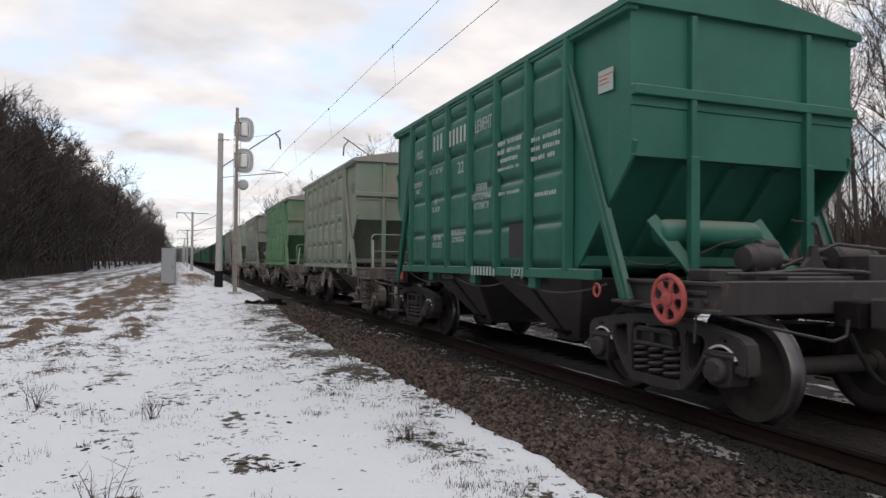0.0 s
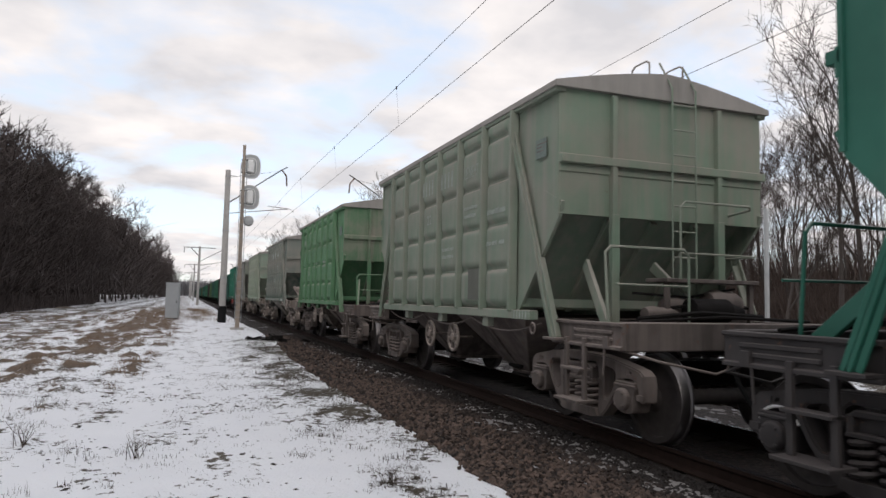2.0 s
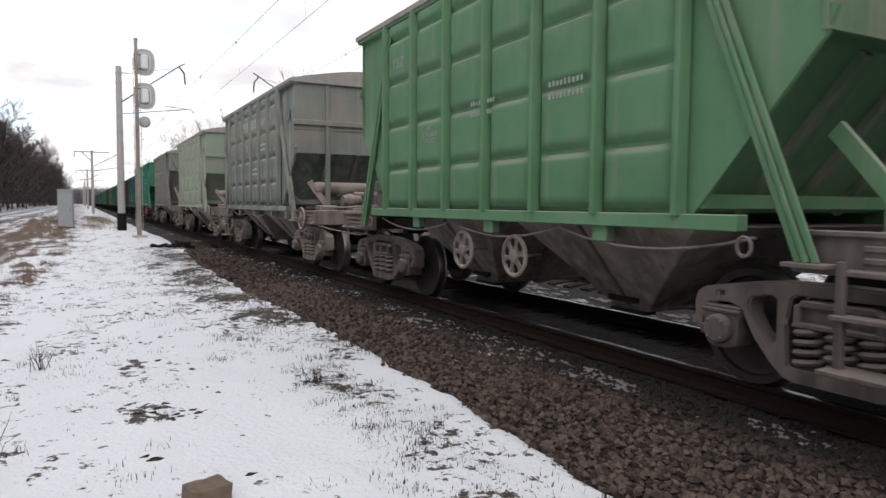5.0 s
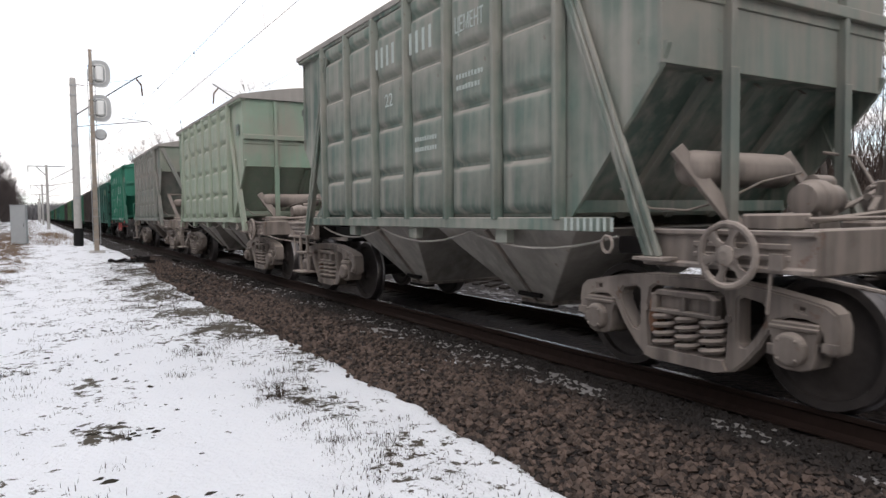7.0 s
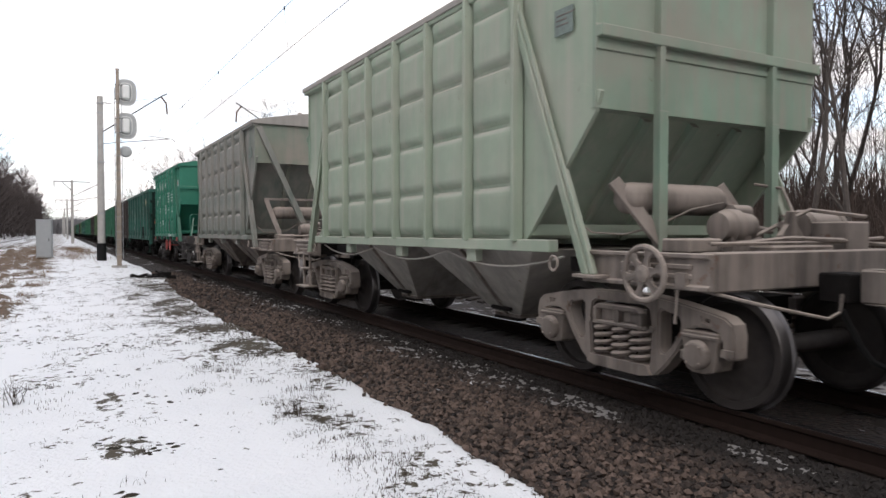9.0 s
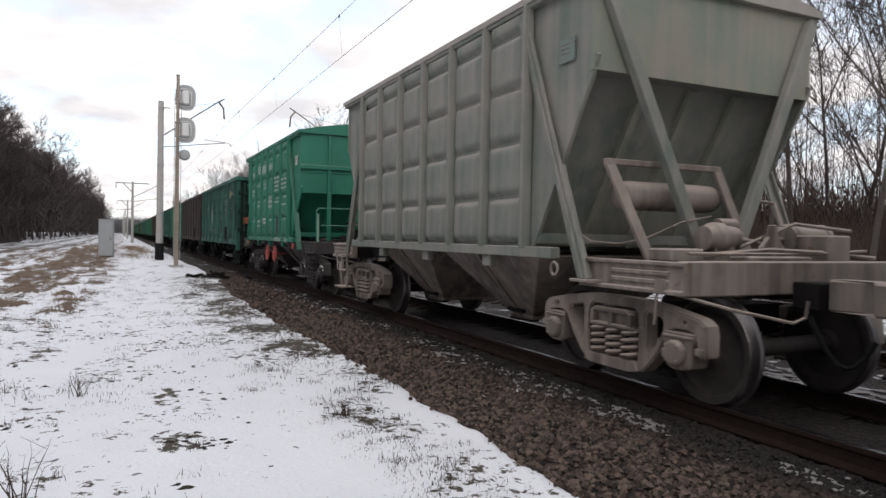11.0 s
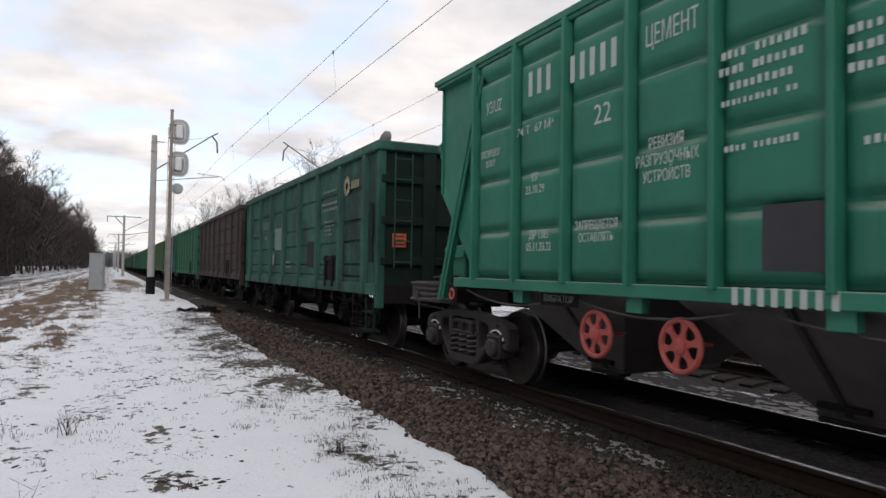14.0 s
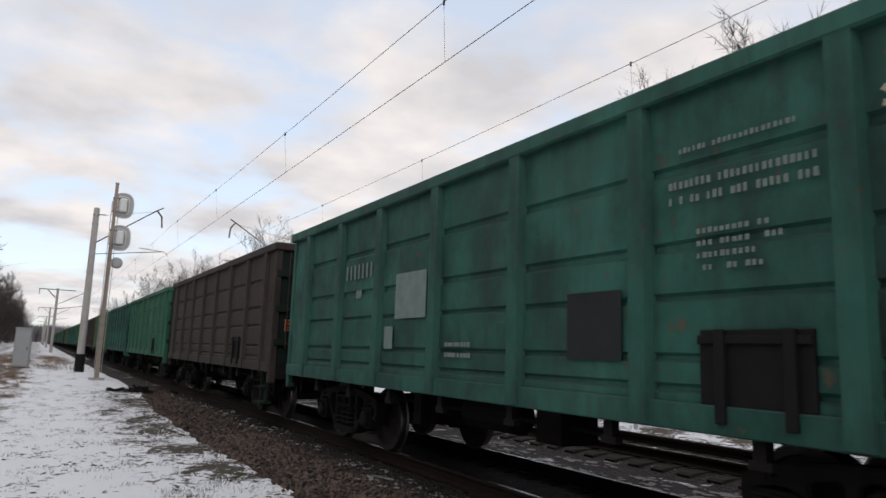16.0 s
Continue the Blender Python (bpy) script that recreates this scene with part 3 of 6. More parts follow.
def clods():
    """Small dark lumps of soil and moss that stand out of the snow."""
    rng = np.random.default_rng(21)
    V, F = [], []
    k = 0
    heaps = [(0.42, 5.45, 0.10, 16), (0.68, 5.25, 0.08, 8), (-1.9, 5.0, 0.2, 26), (-2.3, 4.5, 0.16, 26), (-1.2, 7.6, 0.3, 14), (-2.6, 9.0, 0.4, 16), (0.35, 8.4, 0.3, 12), (0.2, 10.5, 0.35, 12)]
    for _ in range(110):
        heaps.append((1.0 - 6.5 * rng.random(), 3.8 + 11 * rng.random(), 0.07, int(rng.integers(2, 8))))
    for hx0, hy0, sp, n in heaps:
        for _ in range(n):
            x, y = hx0 + rng.normal(0, sp), hy0 + rng.normal(0, sp * 1.2)
            r = 0.007 + 0.017 * rng.random() ** 2
            z = ground_height(x, y) + 0.16 * mound(x, y)
            c = [(x, y, z + r * rng.uniform(0.35, 0.8))]
            for ring, q, dz in ((0, 0.7, 0.35), (1, 1.25, -0.25)):
                for i in range(6):
                    a = i * 1.047 + rng.uniform(-0.3, 0.3)
                    w = q * r * rng.uniform(0.45, 1.55)
                    c.append((x + 1.5 * w * math.cos(a), y + w * math.sin(a), z + (dz + rng.uniform(-0.2, 0.2)) * r))
            V += c
            F += [(k, k + 1 + i, k + 1 + (i + 1) % 6) for i in range(6)]
            F += [(k + 1 + i, k + 7 + i, k + 7 + (i + 1) % 6, k + 1 + (i + 1) % 6) for i in range(6)]
            k += 13
    tagged(raw("soil_clods", V, F, CLOD, True), "small dark clods of soil and moss in thin snow", "soil", kind="stuff")


clods()


def weed(x, y, h, seed):
    rng = random.Random(seed)

    def mk(bm):
        for _ in range(11):
            a = rng.uniform(0, 6.28)
            l = rng.uniform(0.15, 0.5) * h
            b = Vector((rng.gauss(0, 0.03), rng.gauss(0, 0.03), -0.02))
            t = b + Vector((math.cos(a) * l, math.sin(a) * l, h * rng.uniform(0.6, 1.0)))
            m = b.lerp(t, 0.55) + Vector((rng.gauss(0, 0.02), rng.gauss(0, 0.02), 0.03))
            rod(bm, b, m, 0.0045, 4, 0.0035)
            rod(bm, m, t, 0.0035, 4, 0.0015)
            for _k in range(3):
                q = m.lerp(t, rng.random())
                rod(bm, q, q + Vector((rng.gauss(0, 0.05), rng.gauss(0, 0.05), rng.uniform(0.03, 0.09))), 0.0014, 3, 0.0008)
    o = part("weed", mk, WEED, None, at=pose(x, y, ground_height(x, y)))
    tagged(o, "leafless dead weed standing in the snow", "weed", "dead weeds")


for _i, (_x, _y, _h) in enumerate(((-0.55, 4.6, 0.34), (-2.0, 6.3, 0.3), (-1.5, 8.2, 0.28), (-2.9, 8.9, 0.3), (-0.35, 7.2, 0.22), (1.75, 5.75, 0.16))):
    weed(_x, _y, _h, 40 + _i)


# ---------------------------------------------------------------- line-side things
def signal_mast():
    x, y = 2.22, 33.0
    z0 = ground_height(x, y) - 0.15
    root = tagged(new("signal_mast"), "rusty lattice railway signal mast with two grey heads, seen from behind", "signal")
    root.matrix_basis = pose(x, y, z0)
    top = 8.45
    lean = 0.0

    def post(bm):
        for sx in (-0.075, 0.075):
            for sy in (-0.06, 0.06):
                rod(bm, (sx, sy, 0), (sx * 0.8, sy * 0.8, 5.9), 0.022, 5)
        rod(bm, (0, 0, 5.7), (0, 0, top + 0.25), 0.07, 10)
        rod(bm, (0, 0, top + 0.25), (0, 0, top + 0.32), 0.08, 10)
        box(bm, -0.05, 0.05, -0.045, 0.045, 0.0, 5.9)
        z = 0.3
        while z < 5.8:
            box(bm, -0.09, 0.09, -0.07, 0.07, z, z + 0.05)
            z += 0.62
    part("mast", post, RUSTSTEEL, root)

    def ladder(bm):
        for sx in (-0.14, 0.14):
            rod(bm, (sx, -0.24, 0.5), (sx, -0.2, 7.9), 0.014, 5)
        z = 0.7
        while z < 7.8:
            rod(bm, (-0.14, -0.23, z), (0.14, -0.23, z), 0.010, 5)
            z += 0.33
        for z in (1.6, 3.6, 5.6, 7.3):
            rod(bm, (0, 0, z), (0, -0.22, z), 0.014, 5)
    part("ladder", ladder, GALV, root, "thin steel ladder")
    for zc in (7.78, 6.32):
        def head(bm):
            pts = []
            for i in range(28):
                a = 2 * math.pi * i / 28
                u, v = math.cos(a), math.sin(a)
                pts.append((0.33 + 0.42 * math.copysign(abs(u) ** 0.75, u), 0.56 * math.copysign(abs(v) ** 0.75, v)))
            prism(bm, pts, "y", -0.02, 0.02)
        h = part("signal_head", head, SIGNALGREY, root, at=pose(0, 0.05, zc), bevel=0.006)

        def case(bm):
            box(bm, 0.17, 0.47, -0.22, 0.0, -0.31, 0.31)
        part("lamp_case", case, PALE, h, bevel=0.05)

        def rim(bm):
            pts = []
            for i in range(28):
                a = 2 * math.pi * i / 28
                u, v = math.cos(a), math.sin(a)
                pts.append((0.33 + 0.43 * math.copysign(abs(u) ** 0.75, u), -0.02, 0.57 * math.copysign(abs(v) ** 0.75, v)))
            pipe(bm, pts + pts[:1], 0.016, 5)
        part("rim", rim, PALE, h, "pale edge rim")

        def inner(bm):
            pts = []
            for i in range(20):
                a = 2 * math.pi * i / 20
                u, v = math.cos(a), math.sin(a)
                pts.append((0.32 + 0.25 * math.copysign(abs(u) ** 0.6, u), -0.035, 0.40 * math.copysign(abs(v) ** 0.6, v)))
            pipe(bm, pts + pts[:1], 0.022, 5)
        part("inner_rim", inner, PALE, h, "pale inner ring")

        def clamp(bm):
            box(bm, -0.1, 0.2, -0.05, 0.05, 0.27, 0.33)
        part("clamp", clamp, BLACK, h)
        part("clamp", clamp, BLACK, h, at=pose(0, 0, -0.6))

    def small(bm):
        lathe(bm, [(0.05, -0.16), (0.2, -0.14), (0.25, -0.02), (0.25, 0.03), (0.2, 0.05)], "y", 20, (0.3, 0, 5.2))
        rod(bm, (0, 0, 5.2), (0.2, -0.05, 5.2), 0.03, 6)
    part("indicator_lamp", small, SIGNALGREY, root, "round grey lamp housing", smooth=True)

    def base(bm):
        box(bm, -0.3, 0.3, -0.3, 0.3, -0.2, 0.22)
    part("footing", base, CONCRETE, root, bevel=0.02)


signal_mast()


def catenary_mast(x, y, side=1, reach=None):
    """A concrete pole with two brackets over the track. side: +1 reaches to growing x."""
    z0 = ground_height(x, y) - 0.1
    root = tagged(new("catenary_mast"), "grey concrete overhead-line pole with steel brackets", "pole", "overhead-line poles")
    root.matrix_basis = pose(x, y, z0)

    def pole(bm):
        lathe(bm, [(0.20, -0.3), (0.195, 0.0), (0.145, 8.75), (0.13, 8.78)], "z", 14)
    part("pole", pole, CONCRETE, root, smooth=True)

    for z, r in ((2.6, 0.20), (5.3, 0.19), (7.9, 0.17), (8.4, 0.17)):
        def band(bm):
            lathe(bm, [(r, z - 0.03), (r, z + 0.03)], "z", 14)
        part("steel_band", band, GALV, root)

    def sleeve(bm):
        lathe(bm, [(0.235, 0.0), (0.235, 1.0), (0.20, 1.02)], "z", 14)
    part("footing_sleeve", sleeve, BLACK, root, "black lower sleeve")
    r = reach or (abs(XC - x) if side > 0 else abs(x - XC2))
    s = side

    def bracket(bm):
        pipe(bm, [(s * 0.1, 0, 6.9), (s * (r - 0.75), 0, 9.05), (s * (r - 0.45), 0, 9.22)], 0.032, 6)
        rod(bm, (s * 0.1, 0, 8.35), (s * (r - 0.9), 0, 8.95), 0.010, 4)
        rod(bm, (0, 0, 8.45), (s * 0.5, 0, 8.45), 0.02, 5)
    part("bracket", bracket, WIRE, root)

    def insul(bm):
        pipe(bm, [(s * (r - 0.75), 0, 9.02), (s * (r - 0.5), 0, 8.7), (s * (r - 0.45), 0, 8.1)], 0.045, 6)
    part("insulator_string", insul, INSUL, root)

    def steady(bm):
        rod(bm, (s * 0.15, 0, 6.3), (s * (r - 0.35), 0, 6.75), 0.022, 5)
        pipe(bm, [(s * (r - 1.5), 0, 6.85), (s * (r - 0.2), 0, 6.75), (s * r, 0, 6.55)], 0.016, 5)
    part("steady_arm", steady, WIRE, root)
    return root


def far_mast(x, y):
    z0 = ground_height(x, y) - 0.1
    root = tagged(new("catenary_mast"), "distant grey pole with a crossarm on top", "pole", "overhead-line poles")
    root.matrix_basis = pose(x, y, z0)

    def pole(bm):
        lathe(bm, [(0.20, -0.3), (0.15, 8.75), (0.13, 8.8)], "z", 10)
    part("pole", pole, CONCRETE, root, smooth=True, key="farpole")

    def arm(bm):
        beam(bm, (-2.2, 0, 8.6), (2.2, 0, 8.6), 0.1, 0.1)
        rod(bm, (-2.15, 0, 8.6), (-2.15, 0, 7.8), 0.05, 5)
        rod(bm, (-0.1, 0, 7.4), (-1.2, 0, 8.55), 0.05, 5)
        rod(bm, (0.1, 0, 6.0), (3.6, 0, 6.6), 0.04, 5)
        rod(bm, (0.1, 0, 6.6), (3.8, 0, 8.7), 0.04, 5)
    part("crossarm", arm, WIRE, root, key="fararm")


MASTS = [(1.87, 40.5), (1.35, 107.0), (1.15, 170.0), (0.9, 235.0), (0.7, 300.0), (0.5, 365.0)]
catenary_mast(*MASTS[0])
for _p in MASTS[1:]:
    far_mast(*_p)
catenary_mast(12.75, 40.5, -1, 4.3)
catenary_mast(XC2 + 3.5, 106.0, -1)


def wires():
    """Contact and messenger wires over both tracks, sagging between the poles."""
    stops = [-26.0] + [p[1] for p in MASTS]
    for c, name in ((XC, "near"), (XC2, "far")):
        root = tagged(new("overhead_line"), "thin dark contact and carrier wires with droppers", "wire", "overhead lines")

        def messenger_z(y):
            for a, b in zip(stops, stops[1:]):
                if a <= y <= b:
                    u = (y - a) / (b - a)
                    return 8.02 - 0.28 * 4 * u * (1 - u)
            return 8.1

        def carrier(bm):
            ys = np.arange(-26, 360, 3.0)
            pipe(bm, [(c - 0.05, y, messenger_z(y)) for y in ys], 0.0065, 4)
        part("carrier_wire", carrier, WIRE, root)

        def contact(bm):
            ys = np.arange(-26, 360, 8.0)
            pipe(bm, [(c + 0.1 * math.cos(math.pi * (y - 40.5) / 66), y, 6.62) for y in ys], 0.0065, 4)
        part("contact_wire", contact, WIRE, root)
        for y in np.arange(-18, 170, 9.3):
            def drop(bm):
                rod(bm, (c - 0.05, y, messenger_z(y)), (c + 0.1 * math.cos(math.pi * (y - 40.5) / 66), y, 6.62), 0.003, 4)
                rod(bm, (c - 0.05, y, messenger_z(y) - 0.06), (c - 0.05, y, messenger_z(y) + 0.04), 0.022, 5)
            part("dropper", drop, WIRE, root)


wires()


def relay_cabinet():
    x, y = -0.78, 42.5
    root = tagged(new("relay_cabinet"), "tall grey steel relay cabinet on a concrete foot", "cabinet")
    root.matrix_basis = pose(x, y, ground_height(x, y) - 0.05, 0, 0, -6)

    def body(bm):
        box(bm, -0.36, 0.36, -0.3, 0.3, 0.12, 2.12)
    part("body", body, GREYBOX, root, bevel=0.012)

    def roof(bm):
        box(bm, -0.39, 0.39, -0.34, 0.34, 2.12, 2.17)
    part("roof", roof, GREYBOX, root, bevel=0.01)

    def door(bm):
        box(bm, -0.33, 0.33, -0.325, -0.301, 0.16, 2.08)
    d = part("door", door, GREYBOX, root, bevel=0.006)

    def handle(bm):
        rod(bm, (0.24, -0.35, 1.0), (0.24, -0.35, 1.16), 0.014, 6)
        rod(bm, (0.24, -0.32, 1.08), (0.24, -0.35, 1.08), 0.01, 6)
    part("handle", handle, BLACK, d)

    def foot(bm):
        box(bm, -0.32, 0.32, -0.27, 0.27, -0.2, 0.12)
    part("foot", foot, BLACK, root)


relay_cabinet()


def marker_stone():
    x, y = 0.55, 3.72

    def mk(bm):
        box(bm, -0.10, 0.10, -0.085, 0.085, -0.15, 0.135)
        bmesh.ops.subdivide_edges(bm, edges=bm.edges[:], cuts=4, use_grid_fill=True)
        for v in bm.verts:
            v.co += Vector((noise.noise(v.co * 14), noise.noise(v.co * 14 + Vector((5, 0, 0))), noise.noise(v.co * 14 + Vector((0, 9, 0))))) * 0.010
    o = part("marker_stone", mk, plain("brown_stained_concrete", (0.15, 0.11, 0.075), 0.9, 0, 0.6, 16, 0.6), None, at=pose(x, y, ground_height(x, y) - 0.04, 0, 0, 15), smooth=True)
    tagged(o, "low worn concrete marker stone in the snow", "stone")


marker_stone()


def spare_coupling():
    """A dark heap of scrap beside the bed."""
    x, y = 3.0, 25.5

    def mk(bm):
        rng = random.Random(8)
        for _ in range(16):
            p = Vector((rng.gauss(0, 0.3), rng.gauss(0, 0.35), rng.uniform(-0.05, 0.12)))
            d = Vector((rng.gauss(0, 1), rng.gauss(0, 1), rng.gauss(0, 0.3))).normalized() * rng.uniform(0.12, 0.3)
            beam(bm, p - d, p + d, rng.uniform(0.05, 0.14), rng.uniform(0.05, 0.12))
    o = part("scrap_heap", mk, GEAR_DARK, None, at=pose(x, y, ground_height(x, y) + 0.04))
    tagged(o, "dark heap of scrap iron at the snow's edge", "scrap", kind="stuff")


spare_coupling()


def stake():
    x, y = 13.0, 12.55

    def mk(bm):
        lathe(bm, [(0.055, -0.3), (0.055, 4.0), (0.04, 4.05)], "z", 10)
    o = part("marker_post", mk, SIGNALGREY, None, at=pose(x, y, ground_height(x, y)), smooth=True)
    tagged(o, "slim pale grey marker post beyond the far track", "post")

    def band(bm):
        lathe(bm, [(0.06, 1.1), (0.06, 1.2)], "z", 10)
    part("band", band, BLACK, o, "black band")


stake()


# ---------------------------------------------------------------- woods
def tree_meshes(seed, height, spread, twigs, thick, fork=0.35, lean=0.03):
    """A bare tree: the tapered trunk and limbs, and the fine crown of twigs."""
    rng = random.Random(seed)
    trunk = bmesh.new()
    TV, TF = [], []

    def twig(p, d, l, depth):
        q = p + d * l
        w = thick * (1.6 if depth else 1.0)
        s = d.cross(Vector((rng.gauss(0, 1), rng.gauss(0, 1), rng.gauss(0, 1))))
        if s.length < 1e-3:
            return
        s = s.normalized() * w
        k = len(TV)
        TV.extend([tuple(p - s), tuple(p + s), tuple(q)])
        TF.append((k, k + 1, k + 2))
        if depth:
            for _ in range(rng.randint(3, 4)):
                e = (d + Vector((rng.gauss(0, 0.55), rng.gauss(0, 0.55), rng.gauss(0.12, 0.4)))).normalized()
                twig(p.lerp(q, rng.uniform(0.3, 1.0)), e, l * rng.uniform(0.4, 0.75), depth - 1)

    def limb(p, d, l, r, depth):
        n = (1, 2, 3, 3)[depth]
        pts = [p]
        cur = d.copy()
        for _ in range(n):
            cur = (cur + Vector((rng.gauss(0, 0.13), rng.gauss(0, 0.13), rng.gauss(0.05, 0.07)))).normalized()
            pts.append(pts[-1] + cur * (l / n))
        sides = 7 if depth > 2 else (5 if depth > 1 else 3)
        for i in range(n):
            rod(trunk, pts[i], pts[i + 1], r * (1 - 0.6 * i / n), sides, r * (1 - 0.6 * (i + 1) / n), False)
        if depth == 0:
            for _ in range(twigs):
                u = rng.uniform(0.2, 1.0)
                i = min(n - 1, int(u * n))
                e = (cur + Vector((rng.gauss(0, 0.6), rng.gauss(0, 0.6), rng.gauss(0.15, 0.45)))).normalized()
                twig(pts[i].lerp(pts[i + 1], u * n - i), e, rng.uniform(0.5, 1.1), 1)
            return
        for _ in range(rng.randint(3, 4)):
            u = rng.uniform(fork if depth > 2 else 0.3, 1.0)
            i = min(n - 1, int(u * n))
            a = rng.uniform(0, 6.28)
            side = Vector((math.cos(a), math.sin(a), 0)) * spread
            e = (cur * 0.75 + side * rng.uniform(0.4, 0.9) + Vector((0, 0, 0.25))).normalized()
            limb(pts[i].lerp(pts[i + 1], u * n - i), e, l * rng.uniform(0.42, 0.62), r * (0.55 - 0.2 * u), depth - 1)
        limb(pts[-1], cur, l * 0.5, r * 0.4, depth - 1)

    limb(Vector((0, 0, -0.2)), Vector((rng.gauss(0, lean), rng.gauss(0, lean), 1)).normalized(), height * 0.62, height * 0.0098, 3)
    return trunk, TV, TF


TREES = {}


def tree(kind, x, y, scale, turn, group):
    z = ground_height(x, y)
    m = pose(x, y, z, 0, 0, turn) @ Matrix.Diagonal((scale, scale, scale, 1))
    if kind not in TREES:
        seed, h, spread, twigs, wood, fine, label = KINDS[kind]
        bm, TV, TF = tree_meshes(seed, h, spread, twigs, 0.011 if kind[0] == "r" else 0.024)
        root = tagged(new("tree"), label, "tree", group)
        part("trunk", bm, wood, root, smooth=True)
        me = bpy.data.meshes.new("crown")
        me.from_pydata(TV, [], TF)
        me.materials.append(fine)
        c = new("crown", me)
        c.parent = root
        TREES[kind] = root
        root.matrix_basis = m
        return root
    o = copy_thing(TREES[kind], pose(x, y, z, 0, 0, turn))
    o.scale = (scale, scale, scale)
    o["group"] = group
    return o


_R = "tall bare grey-brown tree at the wood's edge"
_L = "dark leafless tree in a dense wood"
KINDS = {
    "r1": (21, 16.0, 0.55, 6, BARK, TWIG, _R), "r2": (22, 15.0, 0.75, 6, BARK, TWIG, _R), "r3": (23, 17.0, 0.6, 6, BARK, TWIG, _R), "r4": (27, 13.0, 0.9, 6, BARK, TWIG, _R),
    "l1": (31, 19.0, 0.9, 8, DARKWOOD, DARKTWIG, _L), "l2": (32, 17.0, 1.0, 8, DARKWOOD, DARKTWIG, _L), "l3": (33, 20.0, 0.8, 8, DARKWOOD, DARKTWIG, _L),
}


def tall(kind):
    """How high a kind of tree stands at scale 1."""
    return {"r1": 18.5, "r2": 17.5, "r3": 20.0, "r4": 15.5, "l1": 22.0, "l2": 20.0, "l3": 23.0}[kind]


def woods():
    rng = random.Random(77)
    right = ["r1", "r2", "r3", "r4"]
    # behind the train, then unseen ones past the camera, added to block low sky
    for i in range(120):
        y = -34.0 + i * 0.95 + rng.uniform(-0.6, 0.6)
        x = XC2 + 8.5 + rng.random() ** 1.3 * 18
        k = right[i % 4]
        if y < -6 and i % 2:
            continue
        low = 1.0 - 0.26 * smooth01(y / x, 0.75, 0.95)
        tree(k, x, y, low * (1.5 + x * rng.uniform(0.42, 0.60)) / tall(k), rng.uniform(0, 360), "trees behind the track")
    for i in range(36):
        y = 80 + i * 7.2 + rng.uniform(-2, 2)
        x = XC2 + 9 + rng.uniform(0, 9)
        k = right[i % 4]
        tree(k, x, y, (4.5 + x * rng.uniform(0.42, 0.64)) / tall(k), rng.uniform(0, 360), "trees behind the track")
    left = ["l1", "l2", "l3"]
    for i in range(190):
        y = 40 + (i / 190.0) ** 1.45 * 440 + rng.uniform(-2, 2)
        d = rng.random()
        k = left[i % 3]
        h = rng.uniform(18, 23.5) if d > 0.15 else rng.uniform(12, 17)
        h *= 0.60 + 0.40 * smooth01(y, 50, 90)
        tree(k, -13.5 - d * 12 + y * 0.012, y, h / tall(k), rng.uniform(0, 360), "trees of the dark wood")
    # unseen trees beside and behind the camera, added to cut low sky light
    for i in range(17):
        k = left[i % 3]
        tree(k, -15 - rng.random() * 10, -60 + i * 5.8, rng.uniform(17, 22) / tall(k), rng.uniform(0, 360), "trees of the dark wood")


woods()


def brush(name, label, material, spots, seed):
    """A thicket of thin stems. spots: x0, x1, y0, y1, count, height, width."""
    rng = np.random.default_rng(seed)
    V, F = [], []
    k = 0
    for x0, x1, y0, y1, n, h, w, *lean in spots:
        ln = lean[0] if lean else 0.35
        up = lean[1] if len(lean) > 1 else 0.0
        P = np.stack([rng.uniform(x0, x1, n), rng.uniform(y0, y1, n), up * rng.uniform(0, 1, n) ** 1.4 + (1.0 if up else -0.4)], 1)
        D = np.stack([rng.normal(0, ln, n), rng.normal(0, ln, n), np.ones(n)], 1)
        Ln = h * rng.uniform(0.35, 1.1, n)[:, None]
        Q = P + D * Ln
        a = rng.uniform(0, 6.28, n)
        S = np.stack([np.cos(a), np.sin(a), np.zeros(n)], 1) * w
        vv = np.stack([P - S, P + S, Q], 1).reshape(-1, 3)
        V.append(vv)
        i = np.arange(n) * 3 + k
        F += np.stack([i, i + 1, i + 2], 1).tolist()
        k += 3 * n
    ob = raw(name, np.concatenate(V).tolist(), F, material)
    tagged(ob, label, "bushes", kind="stuff")


brush("undergrowth", "brown leafless undergrowth below bare trees", BRUSH, [
    (XC2 + 7.5, XC2 + 12, -40, 75, 15000, 1.4, 0.014), (XC2 + 11, XC2 + 24, -20, 60, 44000, 3.0, 0.034), (XC2 + 24, XC2 + 46, -60, 110, 38000, 6.6, 0.07), (XC2 + 14, XC2 + 34, -8, 52, 800, 11.0, 0.045, 0.07), (XC2 + 13, XC2 + 40, -8, 60, 26000, 1.6, 0.016, 0.7, 8.5), (XC2 + 9, XC2 + 18, 75, 330, 12000, 2.5, 0.06), (XC2 + 18, XC2 + 40, 110, 400, 16000, 7.0, 0.12)], 1)
# last band, y -80 to 36, is unseen: added to block low sky
brush("thicket", "dense dark thicket under the left wood", DARKTWIG, [
    (-15.5, -12.5, 36, 110, 3500, 2.0, 0.03), (-30, -14.0, 36, 130, 5000, 10.0, 0.10, 0.12), (-30, -13.4, 36, 75, 34000, 1.7, 0.06, 0.9, 9.0), (-30, -13.4, 60, 135, 40000, 2.2, 0.07, 0.9, 13.0), (-34, -19, 36, 135, 16000, 3.0, 0.22, 0.7, 11.0), (-34, -11, 130, 480, 30000, 3.6, 0.16, 0.8, 13.0), (-34, -15, -80, 36, 15000, 3.0, 0.10, 0.8, 10.0)], 2)


